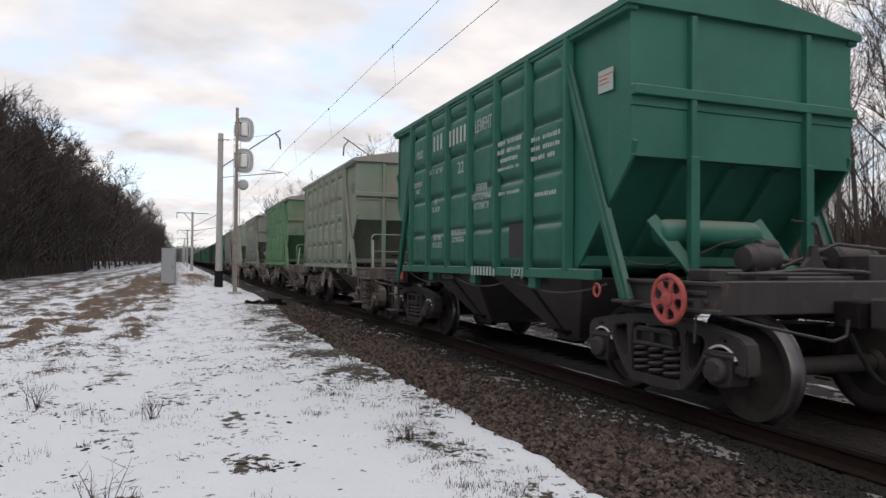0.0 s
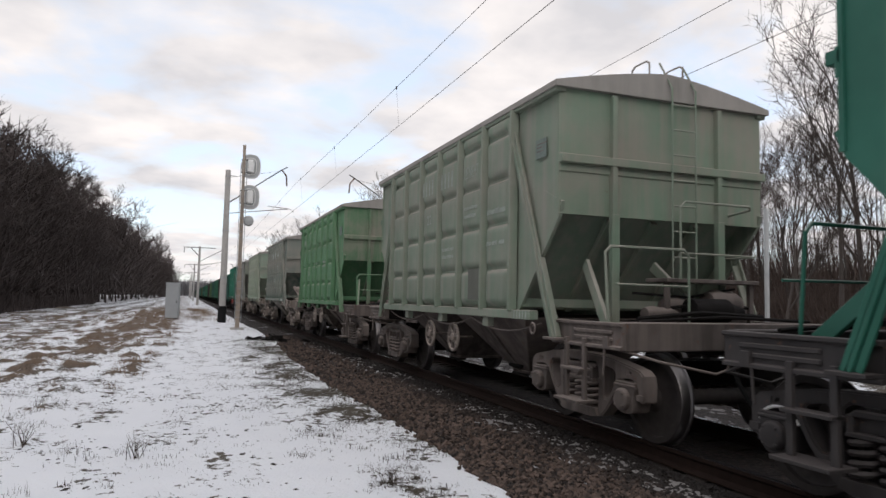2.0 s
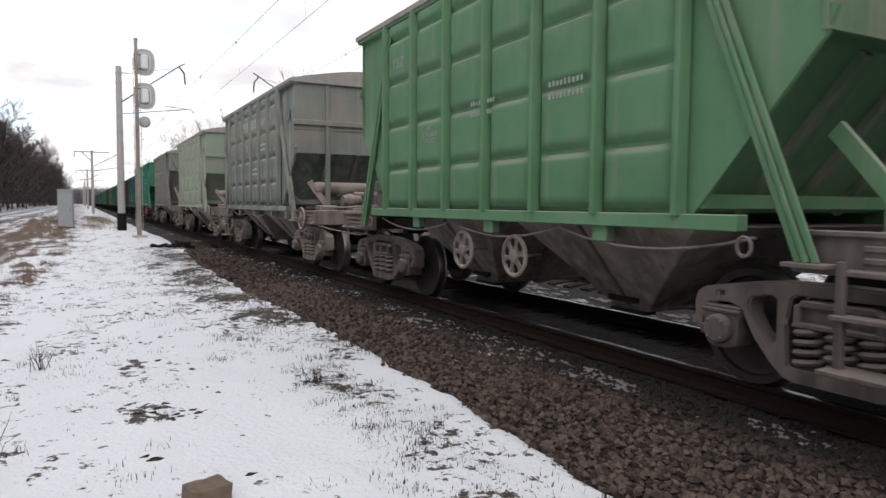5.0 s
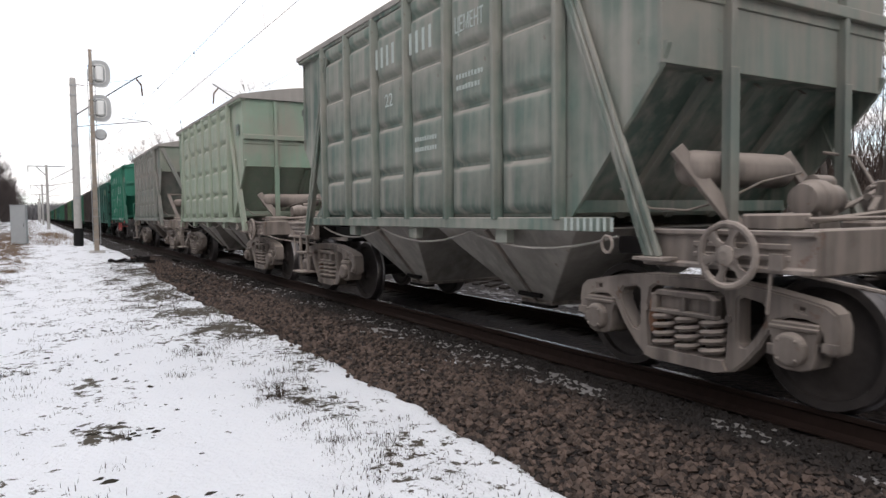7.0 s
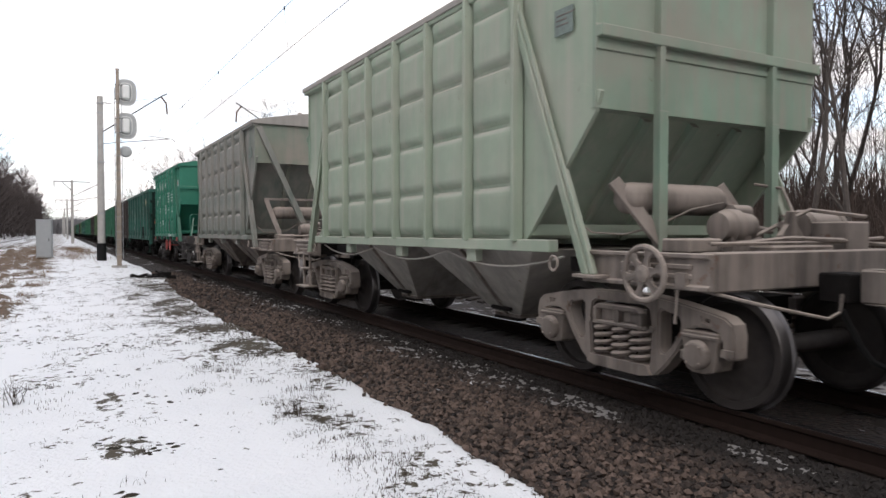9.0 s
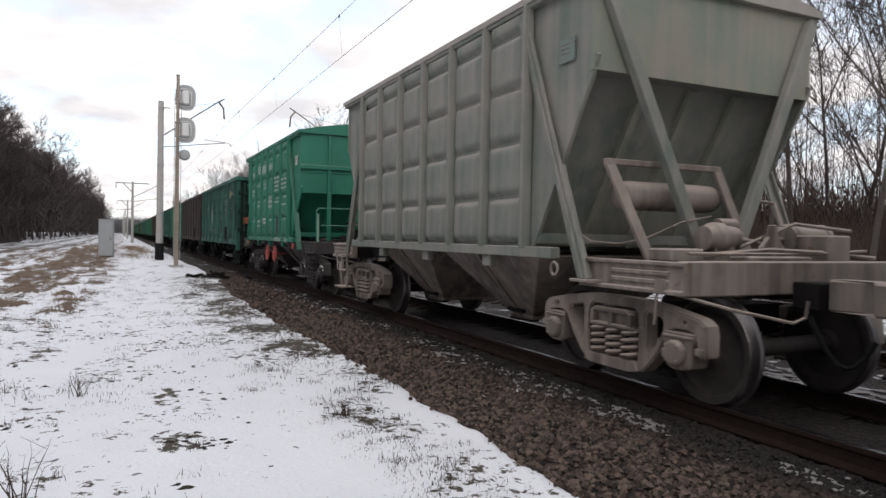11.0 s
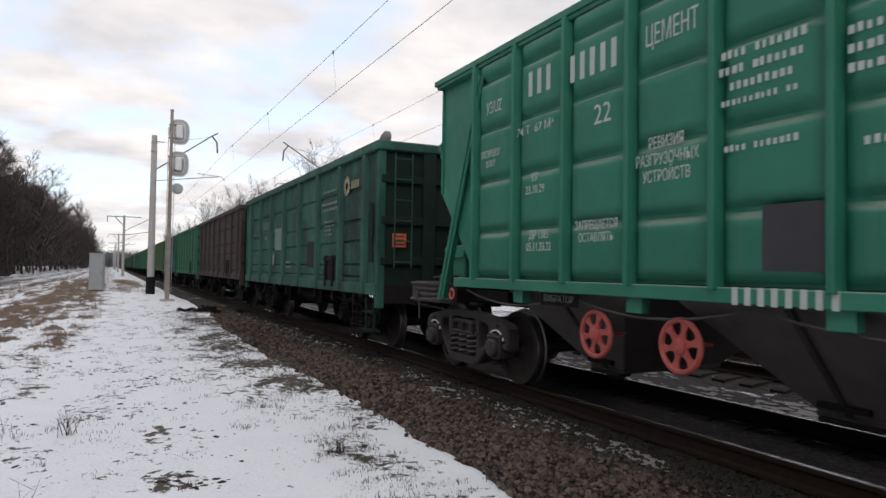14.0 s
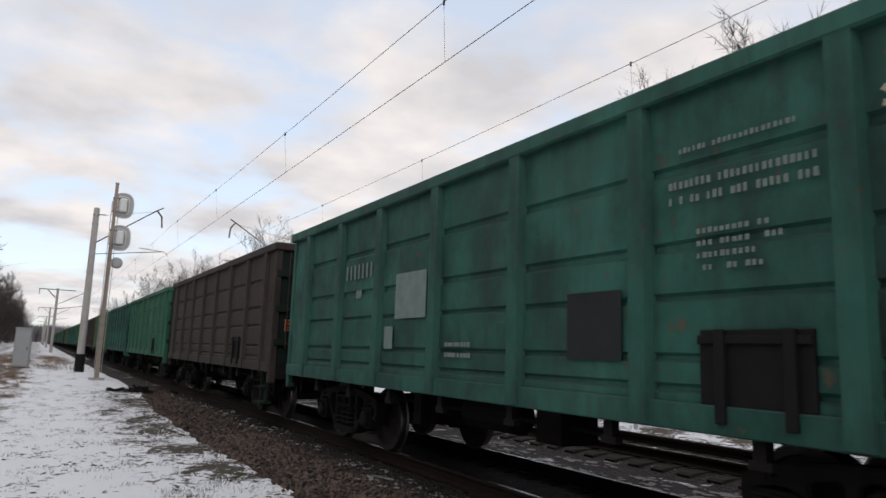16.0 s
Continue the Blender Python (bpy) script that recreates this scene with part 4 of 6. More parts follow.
def far_wood():
    """The hazy end of the wood far down the line."""
    brush("far_wood", "distant hazy wood closing off the line", HAZE, [(-60, 90, 560, 640, 18000, 13.0, 0.5), (-160, -60, 300, 640, 9000, 15.0, 0.5), (90, 240, 300, 640, 9000, 15.0, 0.5)], 3)


HAZE = plain("hazy_far_trees", (0.16, 0.155, 0.16), 0.95, 0, 0.2, 0.1, 0)
far_wood()

# ---------------------------------------------------------------- running gear shared by all wagons
WHEEL_R = 0.478
SPIN = []


def side_frame(bm):
    """A cast side frame: one plate with arched jaws over the axle boxes, a window for the springs and two three-cornered holes."""
    half = [(0.0, 0.915), (0.42, 0.905), (0.70, 0.872), (0.98, 0.825), (1.13, 0.795), (1.20, 0.745), (1.222, 0.66), (1.215, 0.47), (1.125, 0.46),
            (1.105, 0.60), (1.06, 0.665), (0.98, 0.69), (0.87, 0.69), (0.79, 0.66), (0.735, 0.57), (0.66, 0.45), (0.53, 0.30), (0.44, 0.225), (0.30, 0.195), (0.0, 0.19)]
    outline = half + [(-y, z) for y, z in half[-2:0:-1]]
    window = [(-0.365, 0.30), (-0.28, 0.275), (0.28, 0.275), (0.365, 0.30), (0.385, 0.60), (0.355, 0.78), (0.30, 0.815), (-0.30, 0.815), (-0.355, 0.78), (-0.385, 0.60)]
    corner = [(0.475, 0.76), (0.50, 0.795), (0.66, 0.765), (0.705, 0.72), (0.69, 0.64), (0.62, 0.52), (0.545, 0.435), (0.50, 0.43), (0.475, 0.47)]
    slot = [(0.925, 0.745), (0.995, 0.735), (0.995, 0.765), (0.925, 0.775)]
    loops = [outline, window, corner, [(-y, z) for y, z in corner], slot, [(-y, z) for y, z in slot]]
    edges = []
    for pts in loops:
        vs = [bm.verts.new((-0.09, y, z)) for y, z in pts]
        edges += [bm.edges.new((vs[i], vs[(i + 1) % len(vs)])) for i in range(len(vs))]
    bmesh.ops.triangle_fill(bm, use_beauty=True, use_dissolve=False, edges=edges)
    out = bmesh.ops.extrude_face_region(bm, geom=bm.faces[:])
    bmesh.ops.translate(bm, vec=(0.17, 0, 0), verts=[v for v in out["geom"] if isinstance(v, bmesh.types.BMVert)])
    bmesh.ops.recalc_face_normals(bm, faces=bm.faces)
    rims = [e for e in bm.edges if len(e.link_faces) == 2 and e.calc_face_angle(0) > 0.9]
    bmesh.ops.bevel(bm, geom=rims, offset=0.016, segments=2, affect="EDGES", clamp_overlap=True)
    # spring seat, and the lips round the jaws
    prism(bm, [(-0.40, 0.225), (-0.36, 0.30), (0.36, 0.30), (0.40, 0.225), (0.30, 0.20), (-0.30, 0.20)], "x", -0.125, 0.11)
    for s in (-1, 1):
        box(bm, -0.112, -0.088, *sorted((s * 1.115, s * 1.215)), 0.49, 0.55)
        rod(bm, (-0.10, s * 0.40, 0.62), (-0.085, s * 0.40, 0.62), 0.03, 8)


def jaw_paint(bm):
    for s in (-1, 1):
        pts = [(-0.098, s * 0.925 + 0.20 * math.cos(t), 0.52 + 0.19 * math.sin(t)) for t in [0.35 + i * 0.24 for i in range(11)]]
        pipe(bm, pts, 0.013, 5)


def coil(bm, x, y, z0, z1, r, turns, wire):
    n = turns * 9
    pts = []
    for i in range(n + 1):
        a = 2 * math.pi * i / 9
        pts.append((x + r * math.cos(a), y + r * math.sin(a), z0 + (z1 - z0) * i / n))
    rings = []
    for i, p in enumerate(pts):
        a = 2 * math.pi * i / 9
        o = Vector((math.cos(a), math.sin(a), 0))
        rings.append([bm.verts.new(Vector(p) + o * (wire * math.cos(t)) + Vector((0, 0, wire * math.sin(t)))) for t in (0, 1.257, 2.513, 3.77, 5.027)])
    for A, B in zip(rings, rings[1:]):
        for i in range(5):
            bm.faces.new((A[i], A[(i + 1) % 5], B[(i + 1) % 5], B[i]))


def springs(bm):
    for y in (-0.235, 0.0, 0.235):
        coil(bm, -0.035, y, 0.315, 0.60, 0.094, 4, 0.024)
    for y in (-0.15, 0.12):
        coil(bm, 0.14, y, 0.315, 0.60, 0.085, 4, 0.022)


def bolster_end(bm):
    box(bm, -0.07, 0.16, -0.31, 0.31, 0.60, 0.78)
    # the open face: two pockets between three uprights
    prism(bm, [(-0.31, 0.74), (-0.24, 0.79), (0.24, 0.79), (0.31, 0.74)], "x", -0.135, -0.06)
    prism(bm, [(-0.33, 0.595), (-0.31, 0.635), (0.31, 0.635), (0.33, 0.595)], "x", -0.135, -0.06)
    for y in (-0.285, 0.0, 0.285):
        box(bm, -0.134, -0.06, y - 0.028, y + 0.028, 0.62, 0.755)


def axle_box(bm):
    prism(bm, [(-0.13, 0.36), (-0.155, 0.44), (-0.15, 0.54), (-0.18, 0.60), (-0.165, 0.665), (0.165, 0.665), (0.18, 0.60), (0.15, 0.54), (0.155, 0.44), (0.13, 0.36), (0.06, 0.335), (-0.06, 0.335)], "x", -0.125, 0.10)
    box(bm, -0.145, -0.10, -0.175, 0.175, 0.61, 0.64)
    box(bm, -0.135, -0.10, 0.12, 0.19, 0.42, 0.50)
    lathe(bm, [(0.118, -0.125), (0.118, -0.18), (0.095, -0.20), (0.04, -0.205)], "x", 16, (0, 0, 0.485))
    for a in range(4):
        t = 0.78 + a * 1.571
        rod(bm, (-0.19, 0.09 * math.cos(t), 0.485 + 0.09 * math.sin(t)), (-0.212, 0.09 * math.cos(t), 0.485 + 0.09 * math.sin(t)), 0.015, 6)


def wheelset_mesh(n=40):
    if ("wheelset", n) in MESHES:
        return MESHES[("wheelset", n)]
    bm = bmesh.new()
    for s in (-1, 1):
        prof = [(0.10, s * 0.90), (0.13, s * 0.89), (0.15, s * 0.86), (0.34, s * 0.80), (0.395, s * 0.82), (0.405, s * 0.862), (0.468, s * 0.865), (0.476, s * 0.855), (0.479, s * 0.79), (0.484, s * 0.765), (0.505, s * 0.752), (0.505, s * 0.735), (0.47, s * 0.72), (0.40, s * 0.72), (0.34, s * 0.76), (0.14, s * 0.74), (0.10, s * 0.70)]
        lathe(bm, prof, "x", n)
    lathe(bm, [(0.08, -1.0), (0.09, -0.6), (0.085, 0.0), (0.09, 0.6), (0.08, 1.0)], "x", 14)
    me = mesh_of("wheelset", bm, TYRE, True)
    me.materials.append(TREAD)
    for p in me.polygons:
        r = math.hypot(p.center[1], p.center[2])
        if r > 0.462 and abs(p.center[0]) < 0.866:
            p.material_index = 1
    MESHES[("wheelset", n)] = me
    return me


def bogie(root, y, gear, turn=True, wedge=None):
    for s in (-1, 1):
        m = pose(s * 1.10, y, 0) @ (pose(0, 0, 0) if s < 0 else pose(0, 0, 0, 0, 0, 180))
        f = part("bogie_side_frame", side_frame, gear, root, at=m, smooth=True, key="side_frame")
        if turn:
            part("spring_nest", springs, gear, f, "row of heavy coil springs", smooth=True, key="springs")
        part("bolster_end", bolster_end, gear, f, bevel=0.010, key="bolster_end")
        for e in (-0.925, 0.925):
            if turn:
                part("axle_box", axle_box, gear, f, at=pose(0, e, 0), bevel=0.012, key="axle_box")
            else:
                def plain_box(bm):
                    box(bm, -0.2, 0.10, -0.17, 0.17, 0.33, 0.62)
                part("axle_box", plain_box, gear, f, at=pose(0, e, 0), key="axle_box_far")
        if wedge and s < 0:
            def w(bm):
                prism(bm, [(0.29, 0.42), (0.35, 0.40), (0.375, 0.52), (0.36, 0.70), (0.31, 0.72), (0.28, 0.58)], "x", -0.105, 0.02)
            part("friction_wedge", w, RUSTPATCH, f, "rust-brown wedge", bevel=0.02, key="wedge")

        if gear == GEAR_WORN and s < 0:
            part("jaw_paint", jaw_paint, PALE, f, "white paint strokes round the axle boxes", key="jaw_paint")

    def bolster(bm):
        box(bm, -1.0, 1.0, -0.22, 0.22, 0.5, 0.80)
        rod(bm, (-1.0, -0.55, 0.42), (1.0, -0.55, 0.42), 0.05, 8)
        rod(bm, (-1.0, 0.55, 0.42), (1.0, 0.55, 0.42), 0.05, 8)
    part("bolster", bolster, GEAR_DARK, root, at=pose(0, y, 0), key="bolster")
    for e in (-0.925, 0.925):
        w = new("wheelset", wheelset_mesh(40 if turn else 12))
        w.parent = root
        w["label"] = "steel wheelset with a bright worn tread"
        w.matrix_basis = pose(0, y + e, WHEEL_R)
        if turn:
            SPIN.append((w, y + e))


def coupler(root, e, yend, gear):
    def mk(bm):
        prism(bm, [(-0.09, 0.0), (0.09, 0.0), (0.09, 0.42), (0.24, 0.50), (0.22, 0.66), (0.10, 0.60), (0.0, 0.52), (-0.14, 0.66), (-0.2, 0.60), (-0.13, 0.44)], "z", 0.88, 1.16)
    part("coupler", mk, gear, root, at=pose(0, e * yend, 0, 0, 0, 0 if e > 0 else 180), bevel=0.02, key="coupler")

    def lever(bm):
        y = e * (yend + 0.06)
        pipe(bm, [(-1.47, e * (yend - 0.62), 0.74), (-1.47, e * (yend - 0.60), 1.0), (-1.46, e * (yend - 0.54), 1.06), (-1.43, e * (yend - 0.46), 1.02), (-1.2, y - e * 0.1, 0.92), (-0.6, y, 0.80), (-0.45, y, 0.84), (-0.42, y, 0.98)], 0.014, 6)
        box(bm, -1.50, -1.44, *sorted((e * (yend - 0.60), e * (yend - 0.50))), 1.03, 1.14)
    part("uncoupling_lever", lever, gear, root, key=("lever", e, yend))

    def hose(bm):
        pts = [(-0.35, e * (yend + 0.02), 0.85)]
        for i in range(1, 8):
            u = i / 7
            pts.append((-0.35 + 0.25 * u, e * (yend + 0.02 + 0.42 * u), 0.85 - 0.42 * math.sin(u * 2.7)))
        pipe(bm, pts, 0.025, 6)
    part("brake_hose", hose, BLACK, root, "black rubber brake hose", key=("hose", e, yend))


def handwheel(root, x, y, z, material, r=0.215):
    def rim(bm):
        n = 20
        pts = [(0, r * math.cos(2 * math.pi * i / n), r * math.sin(2 * math.pi * i / n)) for i in range(n + 1)]
        pipe(bm, pts, 0.026, 8)
    w = part("handwheel", rim, material, root, at=pose(x, y, z), key=("handwheel", r))

    def hub(bm):
        lathe(bm, [(0.03, -0.045), (0.07, -0.03), (0.07, 0.03), (0.02, 0.04), (0.02, 0.35)], "x", 12)
    part("hub", hub, material, w, key="wheel_hub")

    def spoke(bm):
        prism(bm, [(-0.052, 0.05), (-0.026, 0.10), (-0.022, 0.135), (-0.040, r - 0.035), (-0.075, r - 0.012), (0.075, r - 0.012), (0.040, r - 0.035), (0.022, 0.135), (0.026, 0.10), (0.052, 0.05)], "x", -0.012, 0.012)
    for k in range(6):
        part("spoke", spoke, material, w, at=pose(0, 0, 0, k * 60 + 17), key=("spoke", r))
    return w


# ---------------------------------------------------------------- lettering
SIDE = Matrix(((0, 0, -1, 0), (-1, 0, 0, 0), (0, 1, 0, 0), (0, 0, 0, 1)))


def words(root, text, x, y, z, size, material, width=None, name="lettering"):
    cu = bpy.data.curves.new("lettering", "FONT")
    cu.body = text
    cu.size = size
    cu.align_x, cu.align_y = "CENTER", "CENTER"
    cu.extrude = 0.0015
    cu.resolution_u = 2
    tmp = bpy.data.objects.new("lettering", cu)
    me = bpy.data.meshes.new_from_object(tmp)
    bpy.data.objects.remove(tmp)
    me.materials.append(material)
    o = new(name, me)
    k = 1.0
    if width:
        xs = [v.co.x for v in me.vertices]
        k = width / max(1e-6, max(xs) - min(xs))
    o.matrix_basis = Matrix.Translation((x, y, z)) @ SIDE @ Matrix.Diagonal((k, 1, 1, 1))
    o.parent = root
    return o


def bars(root, rows, x, material, name="stencil_text"):
    """Unreadable or private writing as plain bars. rows: y of the reading's start, z, letter height, letter width, gap, count."""
    rng = random.Random(len(rows) * 7 + rows[0][5])
    small = bmesh.new()
    for y, z, h, w, gap, n in rows:
        for i in range(n):
            a = y - i * (w + gap)
            if h > 0.1:
                def figure(bm):
                    box(bm, -0.002, 0.002, -w, 0, -h / 2, h / 2)
                part("number_bar", figure, material, root, at=pose(x, a, z), key=("figure", h, w))
                continue
            if n > 8 and rng.random() < 0.14:
                continue
            k = rng.uniform(0.8, 1.5)
            box(small, x - 0.002, x + 0.002, a - w * k, a, z - h * 0.42, z + h * rng.uniform(0.25, 0.42))
    if not small.verts:
        small.free()
        return None
    o = part(name, small, material, root)
    if len(small_print(rows)) > 3:
        o["kind"] = "stuff"
    return o


def small_print(rows):
    return [i for r in rows if r[2] <= 0.1 for i in range(r[5])]


# ---------------------------------------------------------------- cement hopper
RIBS = [i * 0.95 for i in range(-3, 4)]
ROOF_Z, SILL_Z, LIP_Z = 4.13, 1.38, 2.56
HALF, BOT = 4.0, 2.90
WALL = 1.54


def panel(bm):
    """One pressed side panel between two ribs, with five pillow-shaped swellings."""
    ny, nz = 8, 72
    z0, z1 = 1.42, 4.04
    g = []
    for j in range(nz + 1):
        z = z0 + (z1 - z0) * j / nz
        wave = 1.0
        for c in (3.80, 3.19, 2.57, 1.95):
            wave = min(wave, smooth01(abs(z - c), 0.012, 0.075))
        wave *= smooth01(min(z - z0, z1 - z), 0.0, 0.06)
        row = []
        for i in range(ny + 1):
            v = i / ny
            y = -0.435 + 0.87 * v
            side = min(1.0, min(v, 1 - v) / 0.10)
            side = side * side * (3 - 2 * side)
            row.append(bm.verts.new((-(0.07 * wave * side), y, z)))
        g.append(row)
    for j in range(nz):
        for i in range(ny):
            bm.faces.new((g[j][i], g[j][i + 1], g[j + 1][i + 1], g[j + 1][i]))
    # closed at the back
    b = [bm.verts.new((0.03, y, z)) for y, z in ((-0.435, z0), (0.435, z0), (0.435, z1), (-0.435, z1))]
    bm.faces.new(b)


def hopper(k, yc, paint, top, gear, style):
    """A cement hopper wagon. style: brake end near (or not), handwheel place and colour, slanted end braces, lettering."""
    root = tagged(new("hopper_wagon"), style["label"], "wagon", "wagons of the passing train")
    near = -1
    LIP = 3.14 if style.get("slanted") else LIP_Z
    endp = style.get("end_paint", paint)
    e_brake = near if style["brake_near"] else -near

    def body(bm):
        prism(bm, [(-HALF + 0.05, LIP), (-HALF + 0.05, ROOF_Z - 0.02), (HALF - 0.05, ROOF_Z - 0.02), (HALF - 0.05, LIP), (HALF - 0.36, LIP + 0.02), (BOT - 0.32, SILL_Z), (-BOT + 0.32, SILL_Z), (-HALF + 0.36, LIP + 0.02)], "x", -WALL + 0.02, WALL - 0.02)
    part("body", body, paint, root, bevel=0.012, key=("hopper_body", LIP))

    def roof(bm):
        pts = []
        for i in range(13):
            u = -1 + i / 6
            pts.append((u * 1.63, ROOF_Z + 0.27 * (1 - abs(u) ** 1.35)))
        prism(bm, [(-1.63, ROOF_Z - 0.07)] + pts + [(1.63, ROOF_Z - 0.07)], "y", -HALF - 0.04, HALF + 0.04)
    part("roof", roof, top, root, smooth=True, key="hopper_roof")

    def hatch(bm):
        lathe(bm, [(0.33, -0.05), (0.33, 0.06), (0.28, 0.10), (0.08, 0.13)], "z", 18)
        rod(bm, (-0.36, 0, 0.08), (0.36, 0, 0.12), 0.02, 5)
    for y in (-2.6, -0.9, 0.9, 2.6):
        part("loading_hatch", hatch, top, root, at=pose(0.0, y, ROOF_Z + 0.25), key="hatch")

    def crust(bm):
        rng = random.Random(60 + k)
        for _ in range(26):
            y, x = rng.uniform(-HALF, HALF), rng.uniform(-0.5, 0.5)
            rod(bm, (x, y, ROOF_Z + 0.15), (x + rng.gauss(0, 0.02), y, ROOF_Z + 0.24 + rng.uniform(0.01, 0.07)), rng.uniform(0.06, 0.22), 7, 0.03)
    part("cement_crust", crust, top if style.get("new") else CEMENT, root, "caked cement along the roof")

    for s in (-1, 1):
        turn = pose(0, 0, 0) if s < 0 else pose(0, 0, 0, 0, 0, 180)
        for a, b in zip(RIBS, RIBS[1:]):
            part("side_panel", panel, paint, root, at=pose(s * WALL, (a + b) / 2, 0) @ turn, smooth=True, key="hopper_panel")
        for y in RIBS:
            def rib(bm):
                prism(bm, [(-0.04, 0.0), (-0.028, -0.115), (0.028, -0.115), (0.04, 0.0)], "z", SILL_Z - 0.02, ROOF_Z - 0.08)
                for v in bm.verts:
                    v.co.x, v.co.y = v.co.y, v.co.x
            part("side_rib", rib, paint, root, at=pose(s * WALL, y, 0) @ turn, bevel=0.006, key="hopper_rib")

        def top_rail(bm):
            box(bm, s * WALL - 0.07, s * WALL + 0.07, -HALF, HALF, ROOF_Z - 0.12, ROOF_Z - 0.03)
        part("top_rail", top_rail, paint, root, bevel=0.01, key=("top_rail", s))

        def sill(bm):
            box(bm, s * 1.55 - 0.06, s * 1.55 + 0.06, -3.4, 3.4, 1.26, 1.38)
            for y in RIBS[1::2]:
                box(bm, s * 1.50 - 0.05, s * 1.50 + 0.05, y - 0.1, y + 0.1, 1.12, 1.26)
        part("side_sill", sill, paint, root, bevel=0.008, key=("sill", s))
        for e in (-1, 1):
            def strut(bm):
                beam(bm, (s * 1.52, e * 3.90, 1.08), (s * 1.56, e * 2.74, 3.90), 0.035, 0.13, (1, 0, 0))
            cs = part("corner_strut", strut, paint, root, bevel=0.006, key=("strut", s, e))
            for dy, w in ((-0.058, 0.05), (0.058, 0.045)):
                def flange(bm):
                    beam(bm, (s * 1.555, e * (3.90 + dy), 1.08), (s * 1.595, e * (2.74 + dy), 3.90), w, 0.028, (1, 0, 0))
                part("strut_flange", flange, paint, cs, bevel=0.004, key=("flange", s, e, dy))

            def foot(bm):
                box(bm, s * 1.50 - 0.12, s * 1.50 + 0.12, e * 3.90 - 0.15, e * 3.90 + 0.15, 1.05, 1.08)
            part("strut_foot", foot, gear, cs, bevel=0.004, key=("strut_foot", s, e))

            def solebar(bm):
                prism(bm, [(s * 1.38, 1.01), (s * 1.38, 1.29), (s * 1.49, 1.29), (s * 1.49, 1.255), (s * 1.45, 1.25), (s * 1.45, 1.05), (s * 1.49, 1.045), (s * 1.49, 1.01)], "y", *sorted((e * 3.74, e * 5.12)))
            part("solebar", solebar, gear, root, bevel=0.006, key=("solebar", s, e))
            for z in (1.09, 1.165):
                def swage(bm):
                    box(bm, s * 1.461 - 0.012, s * 1.461 + 0.012, *sorted((e * 4.2, e * 4.95)), z, z + 0.042)
                part("pressed_ridge", swage, gear, root, bevel=0.008, key=("swage", s, e, z))

    for e in (-1, 1):
        def end_beam(bm):
            y0, y1 = sorted((e * 4.99, e * 5.13))
            box(bm, -1.42, 1.42, y0, y1, 1.0, 1.30)
        part("end_beam", end_beam, gear, root, bevel=0.012, key=("end_beam", e))

        def draft_box(bm):
            box(bm, -0.17, 0.17, *sorted((e * 5.13, e * 5.38)), 0.88, 1.12)
        part("draft_box", draft_box, GEAR_DARK, root, bevel=0.012, key=("draft_box", e))

        def deck(bm):
            y0, y1 = sorted((e * 3.0, e * 5.0))
            box(bm, -0.3, 0.3, y0, y1, 0.95, 1.22)
            for x in (-0.95, 0.95):
                box(bm, x - 0.06, x + 0.06, y0, y1, 1.05, 1.2)
            for y in (3.9, 4.5):
                a, b = sorted((e * y, e * (y + 0.16)))
                box(bm, -1.4, 1.4, a, b, 1.02, 1.22)
        part("underframe", deck, GEAR_DARK, root, key=("deck", e))
        ye = e * (HALF - 0.05)
        if style.get("slanted"):
            for s in (-1, 1):
                def post(bm):
                    beam(bm, (s * 0.22, ye + e * 0.16, 1.27), (s * 1.46, ye + e * 0.07, 3.98), 0.13, 0.10, (0, 1, 0))
                part("end_brace", post, paint, root, "slanting end brace", bevel=0.008, key=("brace", s, e))
        else:
            for s in (-1, 1):
                def post(bm):
                    x = s * 0.80
                    box(bm, x - 0.035, x + 0.035, *sorted((ye, ye + e * 0.09)), 1.25, ROOF_Z - 0.1)
                    box(bm, x - 0.055, x + 0.055, *sorted((ye + e * 0.09, ye + e * 0.105)), 1.25, LIP)
                part("end_post", post, endp, root, bevel=0.005, key=("post", s, e))

            def cross(bm):
                box(bm, -WALL - 0.01, WALL + 0.01, *sorted((ye, ye + e * 0.10)), 3.15, 3.25)
                box(bm, -WALL - 0.01, WALL + 0.01, *sorted((ye, ye + e * 0.03)), 3.05, 3.27)
            part("end_crossbar", cross, endp, root, bevel=0.006, key=("cross", e))

        def lip(bm):
            box(bm, -WALL, WALL, *sorted((ye - e * 0.03, ye + e * 0.012)), LIP - 0.02, ROOF_Z - 0.06)
        part("end_plate", lip, endp, root, key=("lip", e, LIP))
        for x in (-0.62, 0.05, 0.72):
            def srib(bm):
                beam(bm, (0, e * (HALF - 0.36), LIP - 0.0), (0, e * (BOT - 0.30), SILL_Z + 0.02), 0.09, 0.12, (0, 0, 1))
            part("slope_rib", srib, endp, root, at=pose(x, 0, 0), key=("srib", e, LIP))

        def cheek(bm):
            for s in (-1, 1):
                prism(bm, [(e * (HALF - 0.40), LIP + 0.3), (e * (HALF + 0.01), LIP + 0.12), (e * (HALF - 0.06), LIP - 0.05), (e * (BOT + 0.02), SILL_Z - 0.02), (e * (BOT - 0.45), SILL_Z - 0.02)], "x", s * (WALL - 0.06), s * (WALL - 0.017))
            box(bm, -1.5, 1.5, *sorted((e * (BOT + 0.02), e * (BOT + 0.10))), 1.42, 1.53)
        part("slope_edge", cheek, paint, root, key=("cheek", e, LIP))
        bogie(root, e * 3.9, GEAR_WORN if style.get("new") else gear, True, style.get("wedge"))
        coupler(root, e, 5.42, gear)

